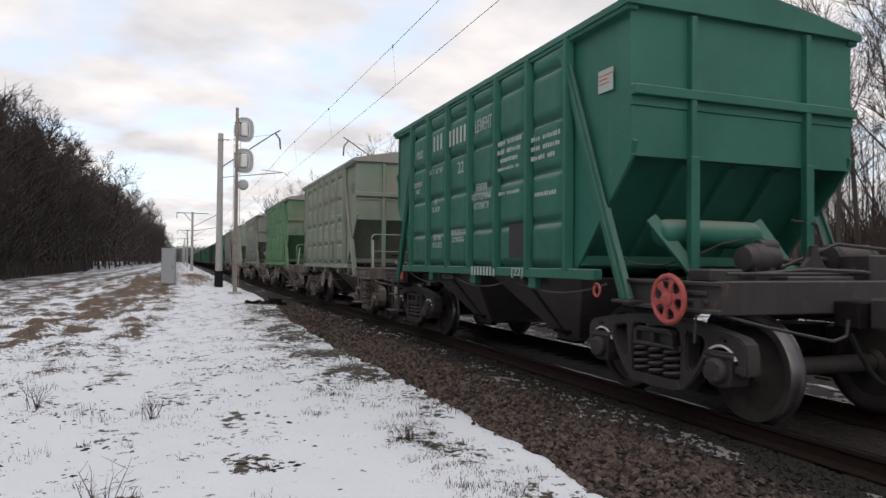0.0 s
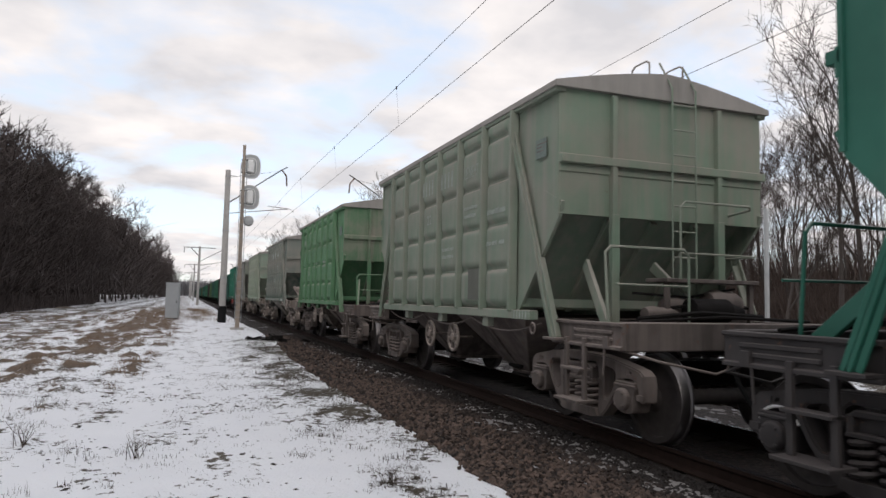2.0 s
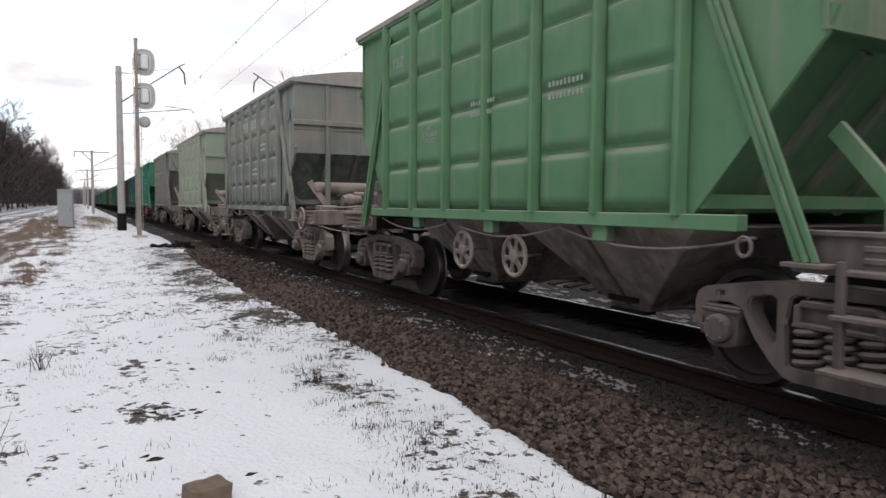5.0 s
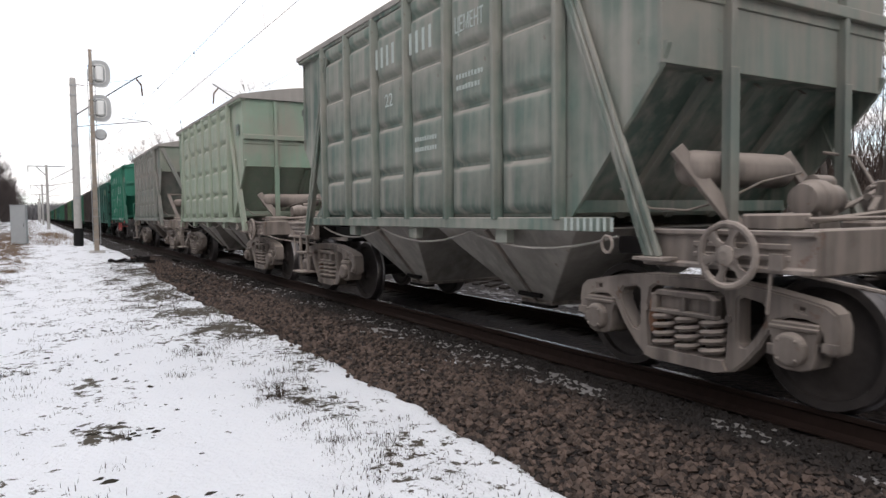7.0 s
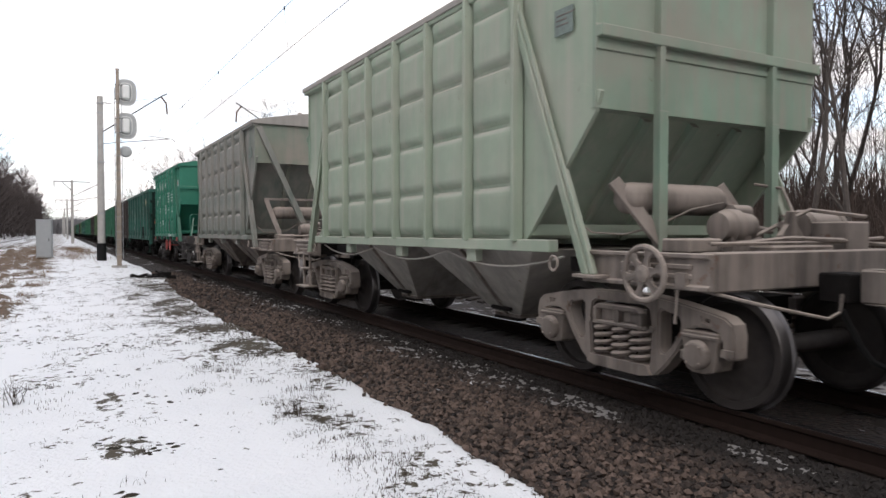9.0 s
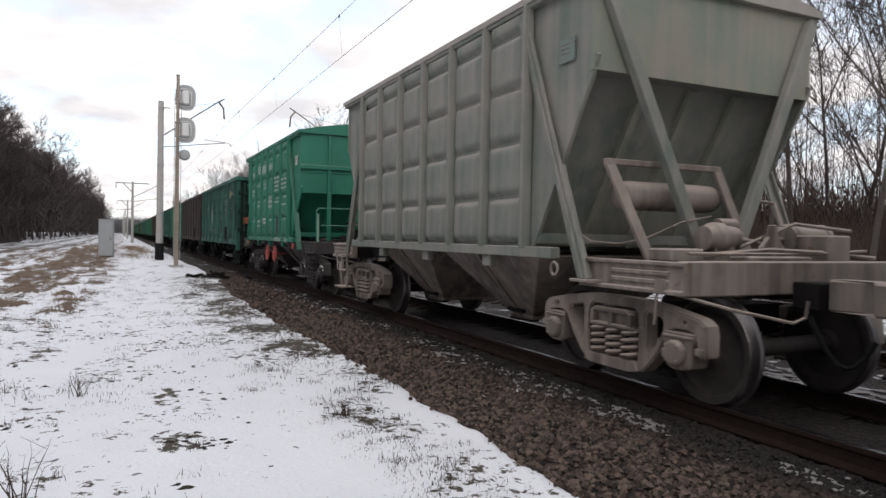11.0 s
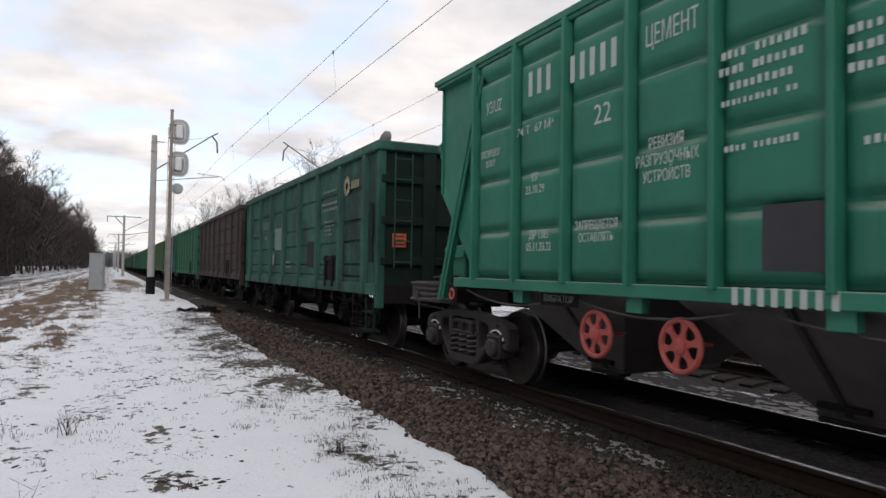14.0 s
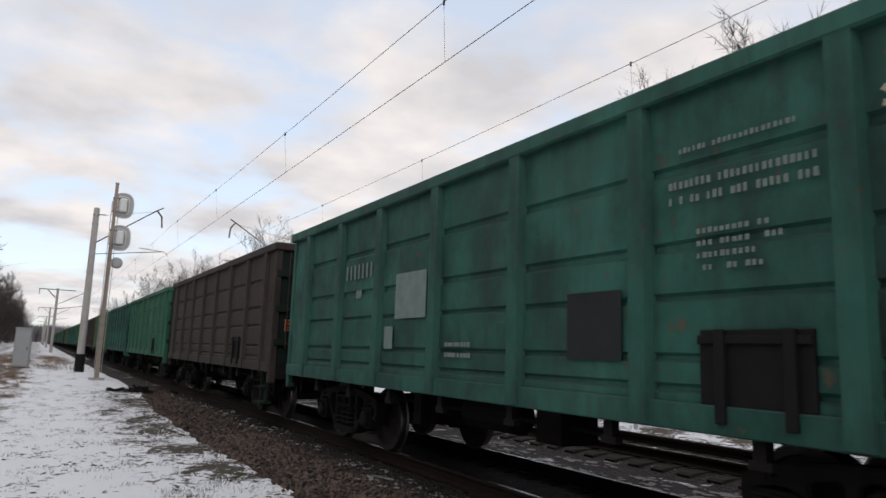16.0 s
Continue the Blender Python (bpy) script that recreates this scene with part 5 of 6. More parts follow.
    # outlets below the sill
    for y, out, inn in ((-1.42, 1.45, 1.10), (1.36, 1.05, 1.10)):
        w = 1 if y < 0 else -1

        def chute(bm):
            ya, yb = sorted((-w * out, w * inn))
            top4 = [bm.verts.new(p) for p in ((-1.40, ya, 1.27), (1.40, ya, 1.27), (1.40, yb, 1.27), (-1.40, yb, 1.27))]
            bot4 = [bm.verts.new(p) for p in ((-0.70, -0.26, 0.42), (0.70, -0.26, 0.42), (0.70, 0.26, 0.42), (-0.70, 0.26, 0.42))]
            bm.faces.new(bot4[::-1])
            bm.faces.new(top4)
            for i in range(4):
                bm.faces.new((top4[i], top4[(i + 1) % 4], bot4[(i + 1) % 4], bot4[i]))
        c = part("discharge_chute", chute, style.get("chute", gear), root, at=pose(0, y, 0), bevel=0.01, key=("chute", w))

        def outlet(bm):
            box(bm, -0.72, 0.72, -0.28, 0.28, 0.39, 0.44)
        part("outlet_frame", outlet, gear, c, bevel=0.008, key="outlet")
        for s in (-1, 1):
            def stiff(bm):
                beam(bm, (s * 1.40, 0, 1.25), (s * 0.71, 0, 0.44), 0.05, 0.05, (0, 1, 0))
            part("chute_rib", stiff, gear, c, key=("chute_rib", s))

        def gate(bm):
            box(bm, -0.74, -0.60, -0.25, 0.25, 0.355, 0.39)
            rod(bm, (-0.8, -0.2, 0.5), (-0.8, 0.2, 0.5), 0.03, 6)
            rod(bm, (-0.8, 0.0, 0.5), (-0.6, 0.0, 0.42), 0.025, 6)
        part("chute_gate", gate, GEAR_DARK, c, key="gate")

    def side_rod(bm):
        pts = []
        for i in range(25):
            y = -3.45 + i * 0.28
            u = (y + 3.45) / 2.24 % 1.0
            pts.append((-1.47, y, 1.22 - 0.55 * u * (1 - u)))
        pipe(bm, pts, 0.013, 5)
    if not style.get("slanted"):
        part("air_pipe", side_rod, style.get("chute", gear), root, "thin pipe sagging below the sill", key="side_rod")

    # brake gear on one end
    e = e_brake

    def tank(bm):
        y, z = e * 3.78, 1.93 if style.get("slanted") else 1.77
        prof = [(0.05, -0.76), (0.11, -0.735), (0.142, -0.69), (0.152, -0.62), (0.152, 0.46), (0.142, 0.53), (0.12, 0.575), (0.05, 0.60)]
        lathe(bm, prof, "x", 20, (-0.32, y, z))
    part("air_tank", tank, gear if not style.get("new") else paint, root, smooth=True, key=("tank", e, LIP))

    def tank_stand(bm):
        y = e * 3.78
        for x0, x1 in ((-1.26, -0.95), (0.20, 0.42)):
            beam(bm, (x0, y + e * 0.10, 2.24), (x1, y + e * 0.40, 1.24), 0.11, 0.045, (0, 1, 0))
        box(bm, -1.30, 0.24, *sorted((y + e * 0.06, y + e * 0.13)), 2.22, 2.28)
    if style.get("slanted"):
        part("tank_stand", tank_stand, gear if not style.get("new") else paint, root, bevel=0.005, key=("stand", e, LIP))
    else:
        for i, (x0, x1) in enumerate(((-1.14, -0.70), (0.30, 0.62))):
            def leg(bm):
                y = e * 3.78
                beam(bm, (x0, y - e * 0.02, 1.93), (x1, y + e * 0.30, 1.22), 0.14, 0.045, (0, 1, 0))
            part("tank_leg", leg, gear if not style.get("new") else paint, root, "slanting tank support", bevel=0.005, key=("tank_leg", e, i))

    def valve(bm):
        y = e * 4.50
        lathe(bm, [(0.05, -0.21), (0.12, -0.20), (0.135, -0.12), (0.155, -0.10), (0.155, 0.02), (0.13, 0.05), (0.12, 0.20), (0.06, 0.24)], "x", 16, (-0.42, y, 1.50))
        box(bm, -0.56, -0.30, y - 0.10, y + 0.10, 1.26, 1.42)
        rod(bm, (-0.20, y, 1.50), (0.25, y - e * 0.1, 1.46), 0.03, 8)
        lathe(bm, [(0.03, -0.14), (0.07, -0.13), (0.07, 0.10), (0.03, 0.12)], "x", 12, (-0.20, y - e * 0.1, 1.63))
    part("brake_valve", valve, gear, root, smooth=True, key=("valve", e))

    def lug(bm):
        prism(bm, [(-0.16, 1.25), (-0.16, 1.42), (-0.05, 1.52), (-0.03, 1.64), (0.03, 1.64), (0.05, 1.52), (0.16, 1.42), (0.16, 1.25)], "y", *sorted((e * 4.72, e * 4.78)))
    part("lever_bracket", lug, gear, root, at=pose(0.02, 0, 0), bevel=0.008, key=("lug", e))

    def cyl(bm):
        lathe(bm, [(0.04, -0.34), (0.15, -0.31), (0.17, -0.26), (0.15, -0.22), (0.15, 0.18), (0.17, 0.20), (0.17, 0.25), (0.04, 0.28)], "x", 18, (0.88, e * 4.45, 1.50))
        rod(bm, (0.54, e * 4.45, 1.50), (0.10, e * 4.6, 1.52), 0.03, 8)
        box(bm, 0.70, 1.05, *sorted((e * 4.3, e * 4.6)), 1.22, 1.40)
    part("brake_cylinder", cyl, gear, root, smooth=True, key=("bcyl2", e))

    if e > 0:
        hc = paint if style.get("new") else gear

        def housing(bm):
            box(bm, -1.02, -0.45, e * 4.22, e * 4.60, 1.27, 1.68)
        hb = part("brake_housing", housing, hc, root, bevel=0.02, key="housing")

        def hood(bm):
            prism(bm, [(4.14, 1.66), (4.12, 1.85), (4.76, 1.82), (4.78, 1.76), (4.64, 1.66)], "x", -1.08, -0.40)
        part("hood", hood, hc, hb, bevel=0.012, key="housing_hood")

        def crank(bm):
            pipe(bm, [(-0.85 + 0.11 * math.cos(t), 4.80, 1.52 + 0.11 * math.sin(t)) for t in [i * 0.6283 for i in range(11)]], 0.016, 5)
            rod(bm, (-0.96, 4.80, 1.52), (-0.74, 4.80, 1.52), 0.012, 5)
            rod(bm, (-0.85, 4.66, 1.52), (-0.85, 4.82, 1.52), 0.018, 6)
        part("small_handwheel", crank, gear, hb, key="housing_wheel")

    y = e * 3.78
    for i, (r, pts) in enumerate((
            (0.018, [(-0.6, y + e * 0.3, 1.36), (-0.2, y + e * 0.5, 1.40), (-0.1, e * 4.5, 1.56)]),
            (0.016, [(0.2, e * 4.55, 1.6), (0.6, e * 4.4, 1.62), (0.85, e * 4.1, 1.9), (0.7, y + e * 0.1, 1.95)]),
            (0.010, [(-1.4, e * 3.4, 1.62), (-1.25, e * 3.6, 1.45), (-1.0, e * 3.75, 1.43), (-0.75, e * 3.9, 1.50), (-0.5, e * 4.1, 1.66), (-0.3, e * 4.3, 1.72)]),
            (0.016, [(-1.2, e * 4.9, 1.36), (0.2, e * 4.95, 1.36), (1.2, e * 4.9, 1.4)]),
            (0.022, [(-0.9, e * 4.75, 1.34), (-0.2, e * 4.9, 1.4), (0.4, e * 5.0, 1.38)]),
            (0.020, [(-0.3, e * 4.5, 1.36), (0.5, e * 4.62, 1.66), (1.1, e * 4.8, 1.60)]),
            (0.022, [(0.3, e * 4.3, 1.30), (0.9, e * 4.7, 1.36), (1.2, e * 5.0, 1.33)]))):
        def tube(bm):
            pipe(bm, pts, r, 6)
        part("brake_pipe", tube, gear, root, key=("bpipe", e, i))
    for i, b in enumerate(((-0.55, 0.3, 4.75, 4.98, 1.28, 1.34), (0.55, 0.9, 4.6, 4.95, 1.28, 1.55), (-1.2, -0.8, 4.4, 4.7, 1.28, 1.40), (0.95, 1.25, 4.2, 4.5, 1.25, 1.5))):
        def chest(bm):
            box(bm, b[0], b[1], *sorted((e * b[2], e * b[3])), b[4], b[5])
        part("brake_bracket", chest, gear, root, bevel=0.015, key=("bbox", e, i))

    # ladder, platform rails and steps on the other end
    e = -e_brake

    def ladder(bm):
        y = e * (HALF + 0.12)
        for x in (-0.02, 0.34):
            rod(bm, (x, y, 1.6), (x, y, 4.2), 0.013, 6)
            rod(bm, (x, y, 4.2), (x, y - e * 0.25, 4.6), 0.013, 6)
        z = 1.75
        while z < 4.2:
            rod(bm, (-0.02, y, z), (0.34, y, z), 0.011, 6)
            z += 0.32
    part("ladder", ladder, paint, root, "thin steel ladder up the end wall", key=("ladder", e))

    def loop(bm):
        y = e * 4.5
        pipe(bm, [(-1.25, y + e * 0.06, 1.28), (-1.25, y, 2.06), (-1.18, y, 2.13), (-0.17, y, 2.13), (-0.10, y, 2.06), (-0.10, y, 1.28)], 0.018, 6)
        rod(bm, (-1.25, y + e * 0.22, 1.70), (-0.10, y, 1.70), 0.013, 6)
    part("handrail", loop, paint, root, "bent tube handrail", key=("rail1", e))

    def high(bm):
        yy = e * 4.42
        pipe(bm, [(-0.15, yy, 1.79), (-0.15, yy, 2.65), (-0.08, yy, 2.72), (0.90, yy, 2.72), (0.97, yy - e * 0.06, 2.69), (1.0, e * (HALF - 0.05), 2.66)], 0.016, 6)
        rod(bm, (-0.15, yy, 2.1), (1.0, yy, 2.1), 0.012, 6)
        rod(bm, (1.0, yy, 2.1), (1.0, e * (HALF - 0.1), 2.1), 0.012, 6)
    part("handrail", high, paint, root, "bent tube handrail", key=("rail2", e))

    def platform(bm):
        box(bm, -0.35, 1.05, *sorted((e * 4.02, e * 4.42)), 1.755, 1.80)
        for x in (-0.28, 0.98):
            box(bm, x - 0.03, x + 0.03, *sorted((e * 4.3, e * 4.36)), 1.22, 1.755)
    part("platform", platform, GEAR_DARK if style.get("new") else gear, root, bevel=0.004, key=("platform", e))

    for i, (r, pts) in enumerate((
            (0.028, [(-0.9, e * 4.6, 1.32), (-0.1, e * 4.7, 1.40), (0.9, e * 4.6, 1.36)]),
            (0.022, [(-0.5, e * 4.2, 1.40), (0.2, e * 4.5, 1.52), (1.0, e * 4.3, 1.46)]),
            (0.020, [(-1.1, e * 4.9, 1.30), (0.0, e * 4.95, 1.36), (1.2, e * 5.0, 1.32)]),
            (0.016, [(-0.6, e * 4.1, 1.62), (0.1, e * 4.25, 1.58), (0.9, e * 4.15, 1.70)]))):
        def link(bm):
            pipe(bm, pts, r, 6)
        part("brake_rod", link, GEAR_DARK, root, key=("prod", e, i))

    def cylinder(bm):
        lathe(bm, [(0.05, -0.32), (0.15, -0.30), (0.15, 0.22), (0.11, 0.28), (0.04, 0.5)], "x", 14, (0.25, e * 4.45, 1.42))
    part("brake_cylinder", cylinder, GEAR_DARK, root, smooth=True, key=("bcyl", e))

    for i, (x, y0, z, r, l) in enumerate(((0.1, 4.15, 1.44, 0.16, 0.30), (0.62, 4.25, 1.50, 0.19, 0.26), (0.95, 4.1, 1.40, 0.13, 0.22), (-0.35, 4.3, 1.36, 0.11, 0.24))):
        def casting(bm):
            lathe(bm, [(0.05, -l), (r * 0.8, -l * 0.95), (r, -l * 0.5), (r * 0.85, 0.0), (r * 0.95, l * 0.4), (r * 0.6, l * 0.9), (0.05, l)], "x", 14, (x, e * y0, z))
            box(bm, x - 0.12, x + 0.12, *sorted((e * (y0 - 0.13), e * (y0 + 0.13))), 1.22, z)
        part("brake_casting", casting, GEAR_DARK if style.get("new") else gear, root, smooth=True, key=("casting", e, i))

    for x in (-0.2, 0.32):
        def grab(bm):
            pipe(bm, [(x, e * 3.9, ROOF_Z + 0.2), (x, e * 3.9, ROOF_Z + 0.44), (x, e * 3.84, ROOF_Z + 0.48), (x, e * 3.6, ROOF_Z + 0.48), (x, e * 3.54, ROOF_Z + 0.44), (x, e * 3.54, ROOF_Z + 0.2)], 0.013, 6)
        part("roof_grab_rail", grab, top, root, key=("grab", e, x))

    for xa, xb in ((-1.0, -0.75), (0.45, 0.25)):
        def brace(bm):
            beam(bm, (xa - 0.2, e * 4.45, 1.24), (xb - 0.25, e * 3.7, 1.98), 0.13, 0.05, (1, 0, 0))
        part("end_brace", brace, paint, root, bevel=0.004, key=("pbrace", e, xa))

    def step(bm):
        for y in (4.05, 4.42):
            box(bm, -1.50, -1.46, *sorted((e * y, e * (y + 0.06))), 0.42, 1.1)
        box(bm, -1.62, -1.36, *sorted((e * 4.02, e * 4.52)), 0.40, 0.43)
        box(bm, -1.56, -1.42, *sorted((e * 4.05, e * 4.48)), 0.74, 0.77)
    part("step_iron", step, gear, root, "hanging step iron", bevel=0.004, key=("step", e))

    if style["wheel"] == "end":
        handwheel(root, -1.55, -4.55, 1.12, style["wheel_paint"])
    else:
        for dy in style["wheel"]:
            handwheel(root, -1.46, dy, 0.88, style["wheel_paint"])

    for y in (-3.46, 3.46):
        def hook(bm):
            pts = [(-1.60, 0.06 * math.cos(t), 1.16 + 0.07 * math.sin(t)) for t in [i * 0.7 for i in range(10)]]
            pipe(bm, pts, 0.014, 5)
        part("towing_ring", hook, style["wheel_paint"] if style.get("new") else gear, root, at=pose(0, y, 0), key="hook")

    # plates and lettering
    if style.get("new"):
        def tag(bm):
            box(bm, -1.500, -1.492, 1.19 - 0.33, 1.19 + 0.33, 1.19 - 0.07, 1.19 + 0.07)
        tg = part("chute_plate", tag, GEAR_DARK, root, key="chute_plate")
        words(tg, "ВИБРАТОР", -1.503, 1.19, 1.19, 0.10, FADED, 0.52)
    X = -WALL - 0.072
    if style.get("letters"):
        for text, y, z, size, w in style["letters"]:
            words(root, text, X - 0.002, y, z, size, style.get("ink", LETTER), w)
        for rows in style.get("bars", ()):
            bars(root, [rows], X - 0.002, style.get("ink", LETTER))

    def plate(bm):
        box(bm, -WALL - 0.012, -WALL + 0.0, -3.66, -3.40, 3.28, 3.52)
    pl = part("label_plate", plate, LETTER if style.get("new") else FADED, root, "small pale notice plate", key="plate")
    bars(pl, [(-3.43, 3.46 - i * 0.045, 0.015, 0.18, 0, 1) for i in range(3)], -WALL - 0.014, ORANGE if style.get("new") else GEAR_DUST, "plate_text")
    return root


GREEN_NEW = painted("fresh_green_paint", (0.014, 0.125, 0.085), (0.30, 0.29, 0.26), 0.10, 0.0, 0.5)
GREEN_EMERALD = painted("emerald_green_paint", (0.010, 0.155, 0.096), (0.30, 0.29, 0.26), 0.10, 0.0, 0.5)
GREEN_GREY = painted("dusty_pale_green_paint", (0.19, 0.245, 0.185), (0.31, 0.275, 0.24), 0.62, 0.05, 0.75)
GREEN_GRASS = painted("grass_green_paint", (0.095, 0.225, 0.112), (0.34, 0.31, 0.265), 0.32, 0.05, 0.7)
GREEN_DULL = painted("dull_grey_green_paint", (0.105, 0.155, 0.128), (0.37, 0.335, 0.295), 0.70, 0.12, 0.75, 0.42)
GREEN_PALE = painted("pale_mint_paint", (0.285, 0.345, 0.265), (0.42, 0.375, 0.33), 0.5, 0.05, 0.75)
DUST_GREY = painted("cement_dusted_paint", (0.125, 0.155, 0.132), (0.27, 0.245, 0.222), 0.80, 0.1, 0.58)
DUST_TOP = painted("cement_dusted_roof", (0.24, 0.23, 0.21), (0.34, 0.315, 0.29), 0.95, 0.05, 0.9)
GOND_GREEN = painted("worn_dark_green_paint", (0.017, 0.108, 0.078), (0.028, 0.052, 0.045), 0.55, 0.3, 0.55, 0.40, 0.45)
GOND_SOOTY = painted("sooty_dark_green_paint", (0.014, 0.085, 0.062), (0.016, 0.030, 0.026), 0.65, 0.3, 0.6, 0.40, 0.85)
GOND_BROWN = painted("coal_stained_brown_paint", (0.024, 0.015, 0.013), (0.045, 0.033, 0.029), 0.6, 0.3, 0.8)
GOND_BRIGHT = painted("bright_green_gondola_paint", (0.007, 0.10, 0.05), (0.06, 0.065, 0.06), 0.35, 0.1, 0.65)
GOND_OLIVE = painted("olive_gondola_paint", (0.045, 0.10, 0.035), (0.10, 0.10, 0.08), 0.5, 0.1, 0.7)

OWN = [("УЗ/UZ", 2.38, 3.43, 0.20, 0.36), ("22", 0.36, 2.95, 0.27, 0.24), ("ЦЕМЕНТ", -0.50, 3.48, 0.25, 0.58),
       ("74 Т  67 М³", 1.50, 3.02, 0.13, 0.70), ("ПОСТРОЕН 27\n23.10.17", 2.45, 2.82, 0.12, 0.44), ("КР\n23.10.29", 1.48, 2.42, 0.13, 0.36),
       ("ДР 1383\n05.11.20.22", 1.40, 1.80, 0.13, 0.46), ("ЗАПРЕЩАЕТСЯ\nОСТАВЛЯТЬ", 0.45, 1.86, 0.12, 0.62), ("РЕВИЗИЯ\nРАЗГРУЗОЧНЫХ\nУСТРОЙСТВ", -0.45, 2.42, 0.14, 0.70),
       ("[22]", -1.62, 1.32, 0.15, 0.32)]
OWNBARS = [(1.62, 3.52, 0.27, 0.07, 0.10, 3), (0.86, 3.49, 0.27, 0.07, 0.085, 5), (-0.10, 1.32, 0.13, 0.05, 0.06, 8),
           (-1.02, 3.10, 0.075, 0.030, 0.030, 12), (-1.0, 2.98, 0.075, 0.030, 0.030, 13), (-1.1, 2.86, 0.075, 0.030, 0.030, 9), (-1.02, 2.74, 0.055, 0.025, 0.025, 14), (-1.05, 2.40, 0.06, 0.026, 0.026, 12), (-2.0, 3.0, 0.07, 0.030, 0.030, 12), (-2.0, 2.88, 0.07, 0.030, 0.030, 13), (-2.0, 2.76, 0.07, 0.03, 0.03, 10), (-2.1, 2.3, 0.07, 0.03, 0.03, 9)]
OLD = [("ЦЕМЕНТ", -1.43, 3.44, 0.24, 0.55), ("22", 0.48, 2.89, 0.24, 0.22)]
OLDBARS = [(0.86, 3.48, 0.26, 0.06, 0.10, 4), (-0.10, 3.48, 0.26, 0.06, 0.10, 4), (-0.22, 2.32, 0.07, 0.03, 0.03, 9), (-0.22, 2.20, 0.07, 0.03, 0.03, 9), (-1.18, 2.9, 0.07, 0.03, 0.03, 9), (-1.18, 2.78, 0.07, 0.03, 0.03, 8), (-2.95, 1.32, 0.11, 0.03, 0.05, 8)]
MARKS = [(0.3, 2.6, 0.07, 0.03, 0.03, 9), (0.3, 2.48, 0.07, 0.03, 0.03, 8), (-1.2, 2.6, 0.07, 0.03, 0.03, 9), (-1.2, 2.48, 0.07, 0.03, 0.03, 9)]

def dusty(name, colour):
    return painted(name, colour, (0.30, 0.255, 0.22), 0.70, 0.05, 0.85)


END2 = dusty("dusted_pale_green_end", (0.17, 0.245, 0.175))
END3 = dusty("dusted_grass_green_end", (0.07, 0.175, 0.085))
END4 = dusty("dusted_dull_green_end", (0.16, 0.19, 0.165))
END5 = dusty("dusted_mint_end", (0.21, 0.30, 0.225))
END6 = dusty("dusted_grey_end", (0.17, 0.21, 0.165))

N = {}
N[1] = hopper(1, 0, GREEN_NEW, GREEN_NEW, GEAR_WORN, dict(chute=GEAR_MID, label="fresh dark green cement hopper wagon with white lettering", brake_near=True, wheel="end", wheel_paint=RED, letters=OWN, bars=OWNBARS, new=True))
N[2] = hopper(2, 0, GREEN_GREY, DUST_TOP, GEAR_BROWN, dict(ink=CHALK, letters=OLD, bars=OLDBARS[:6] + [(-2.05, 2.75, 0.09, 0.05, 0.02, 9), (-2.05, 2.30, 0.07, 0.04, 0.02, 10), (-2.95, 1.32, 0.11, 0.03, 0.05, 5)], end_paint=END2, label="pale grey-green cement hopper wagon coated with dust", brake_near=False, wheel=(-0.42, 0.72), wheel_paint=GEAR_DUST))
N[3] = hopper(3, 0, GREEN_GRASS, DUST_TOP, GEAR_BROWN, dict(ink=CHALK, chute=GEAR_DUST, end_paint=END3, label="grass green cement hopper wagon with dusty roof", brake_near=False, wheel=(-0.42, 0.72), wheel_paint=GEAR_DUST, letters=[("УЗ/UZ", 2.38, 3.43, 0.20, 0.36), ("КР\n5.10.2023\nПРОБЕГ", 1.36, 2.34, 0.085, 0.40)], bars=MARKS))
N[4] = hopper(4, 0, GREEN_DULL, DUST_TOP, GEAR_DUST, dict(chute=CHUTE_PALE, end_paint=END4, label="dull dusty green cement hopper wagon with stained panels", brake_near=True, wheel="end", wheel_paint=GEAR_DUST, letters=OLD, bars=OLDBARS, wedge=True))
N[5] = hopper(5, 0, GREEN_PALE, DUST_TOP, GEAR_DUST, dict(chute=CHUTE_PALE, end_paint=END5, label="pale mint green cement hopper wagon with dusty frame", brake_near=True, wheel="end", wheel_paint=GEAR_DUST))
N[6] = hopper(6, 0, DUST_GREY, DUST_TOP, GEAR_DUST, dict(end_paint=END6, label="grey cement-coated hopper wagon with slanting end braces", brake_near=True, wheel=(), wheel_paint=GEAR_DUST, slanted=True))
N[7] = hopper(7, 0, GREEN_EMERALD, GREEN_EMERALD, GEAR_WORN, dict(chute=GEAR_MID, label="clean emerald green cement hopper wagon with white lettering", brake_near=False, wheel=(-0.47, 0.62), wheel_paint=RED, letters=OWN[:-1] + [("[22]", -2.62, 1.32, 0.15, 0.30)], bars=OWNBARS[:2] + [(-1.12, 1.32, 0.13, 0.05, 0.06, 8)] + OWNBARS[3:], new=True))


# ---------------------------------------------------------------- gondola
GRIBS = [-5.70, -4.21, -2.54, -0.87, 0.79, 2.41, 3.90, 5.44]
GH, GTOP, GBOT = 6.36, 3.70, 1.02


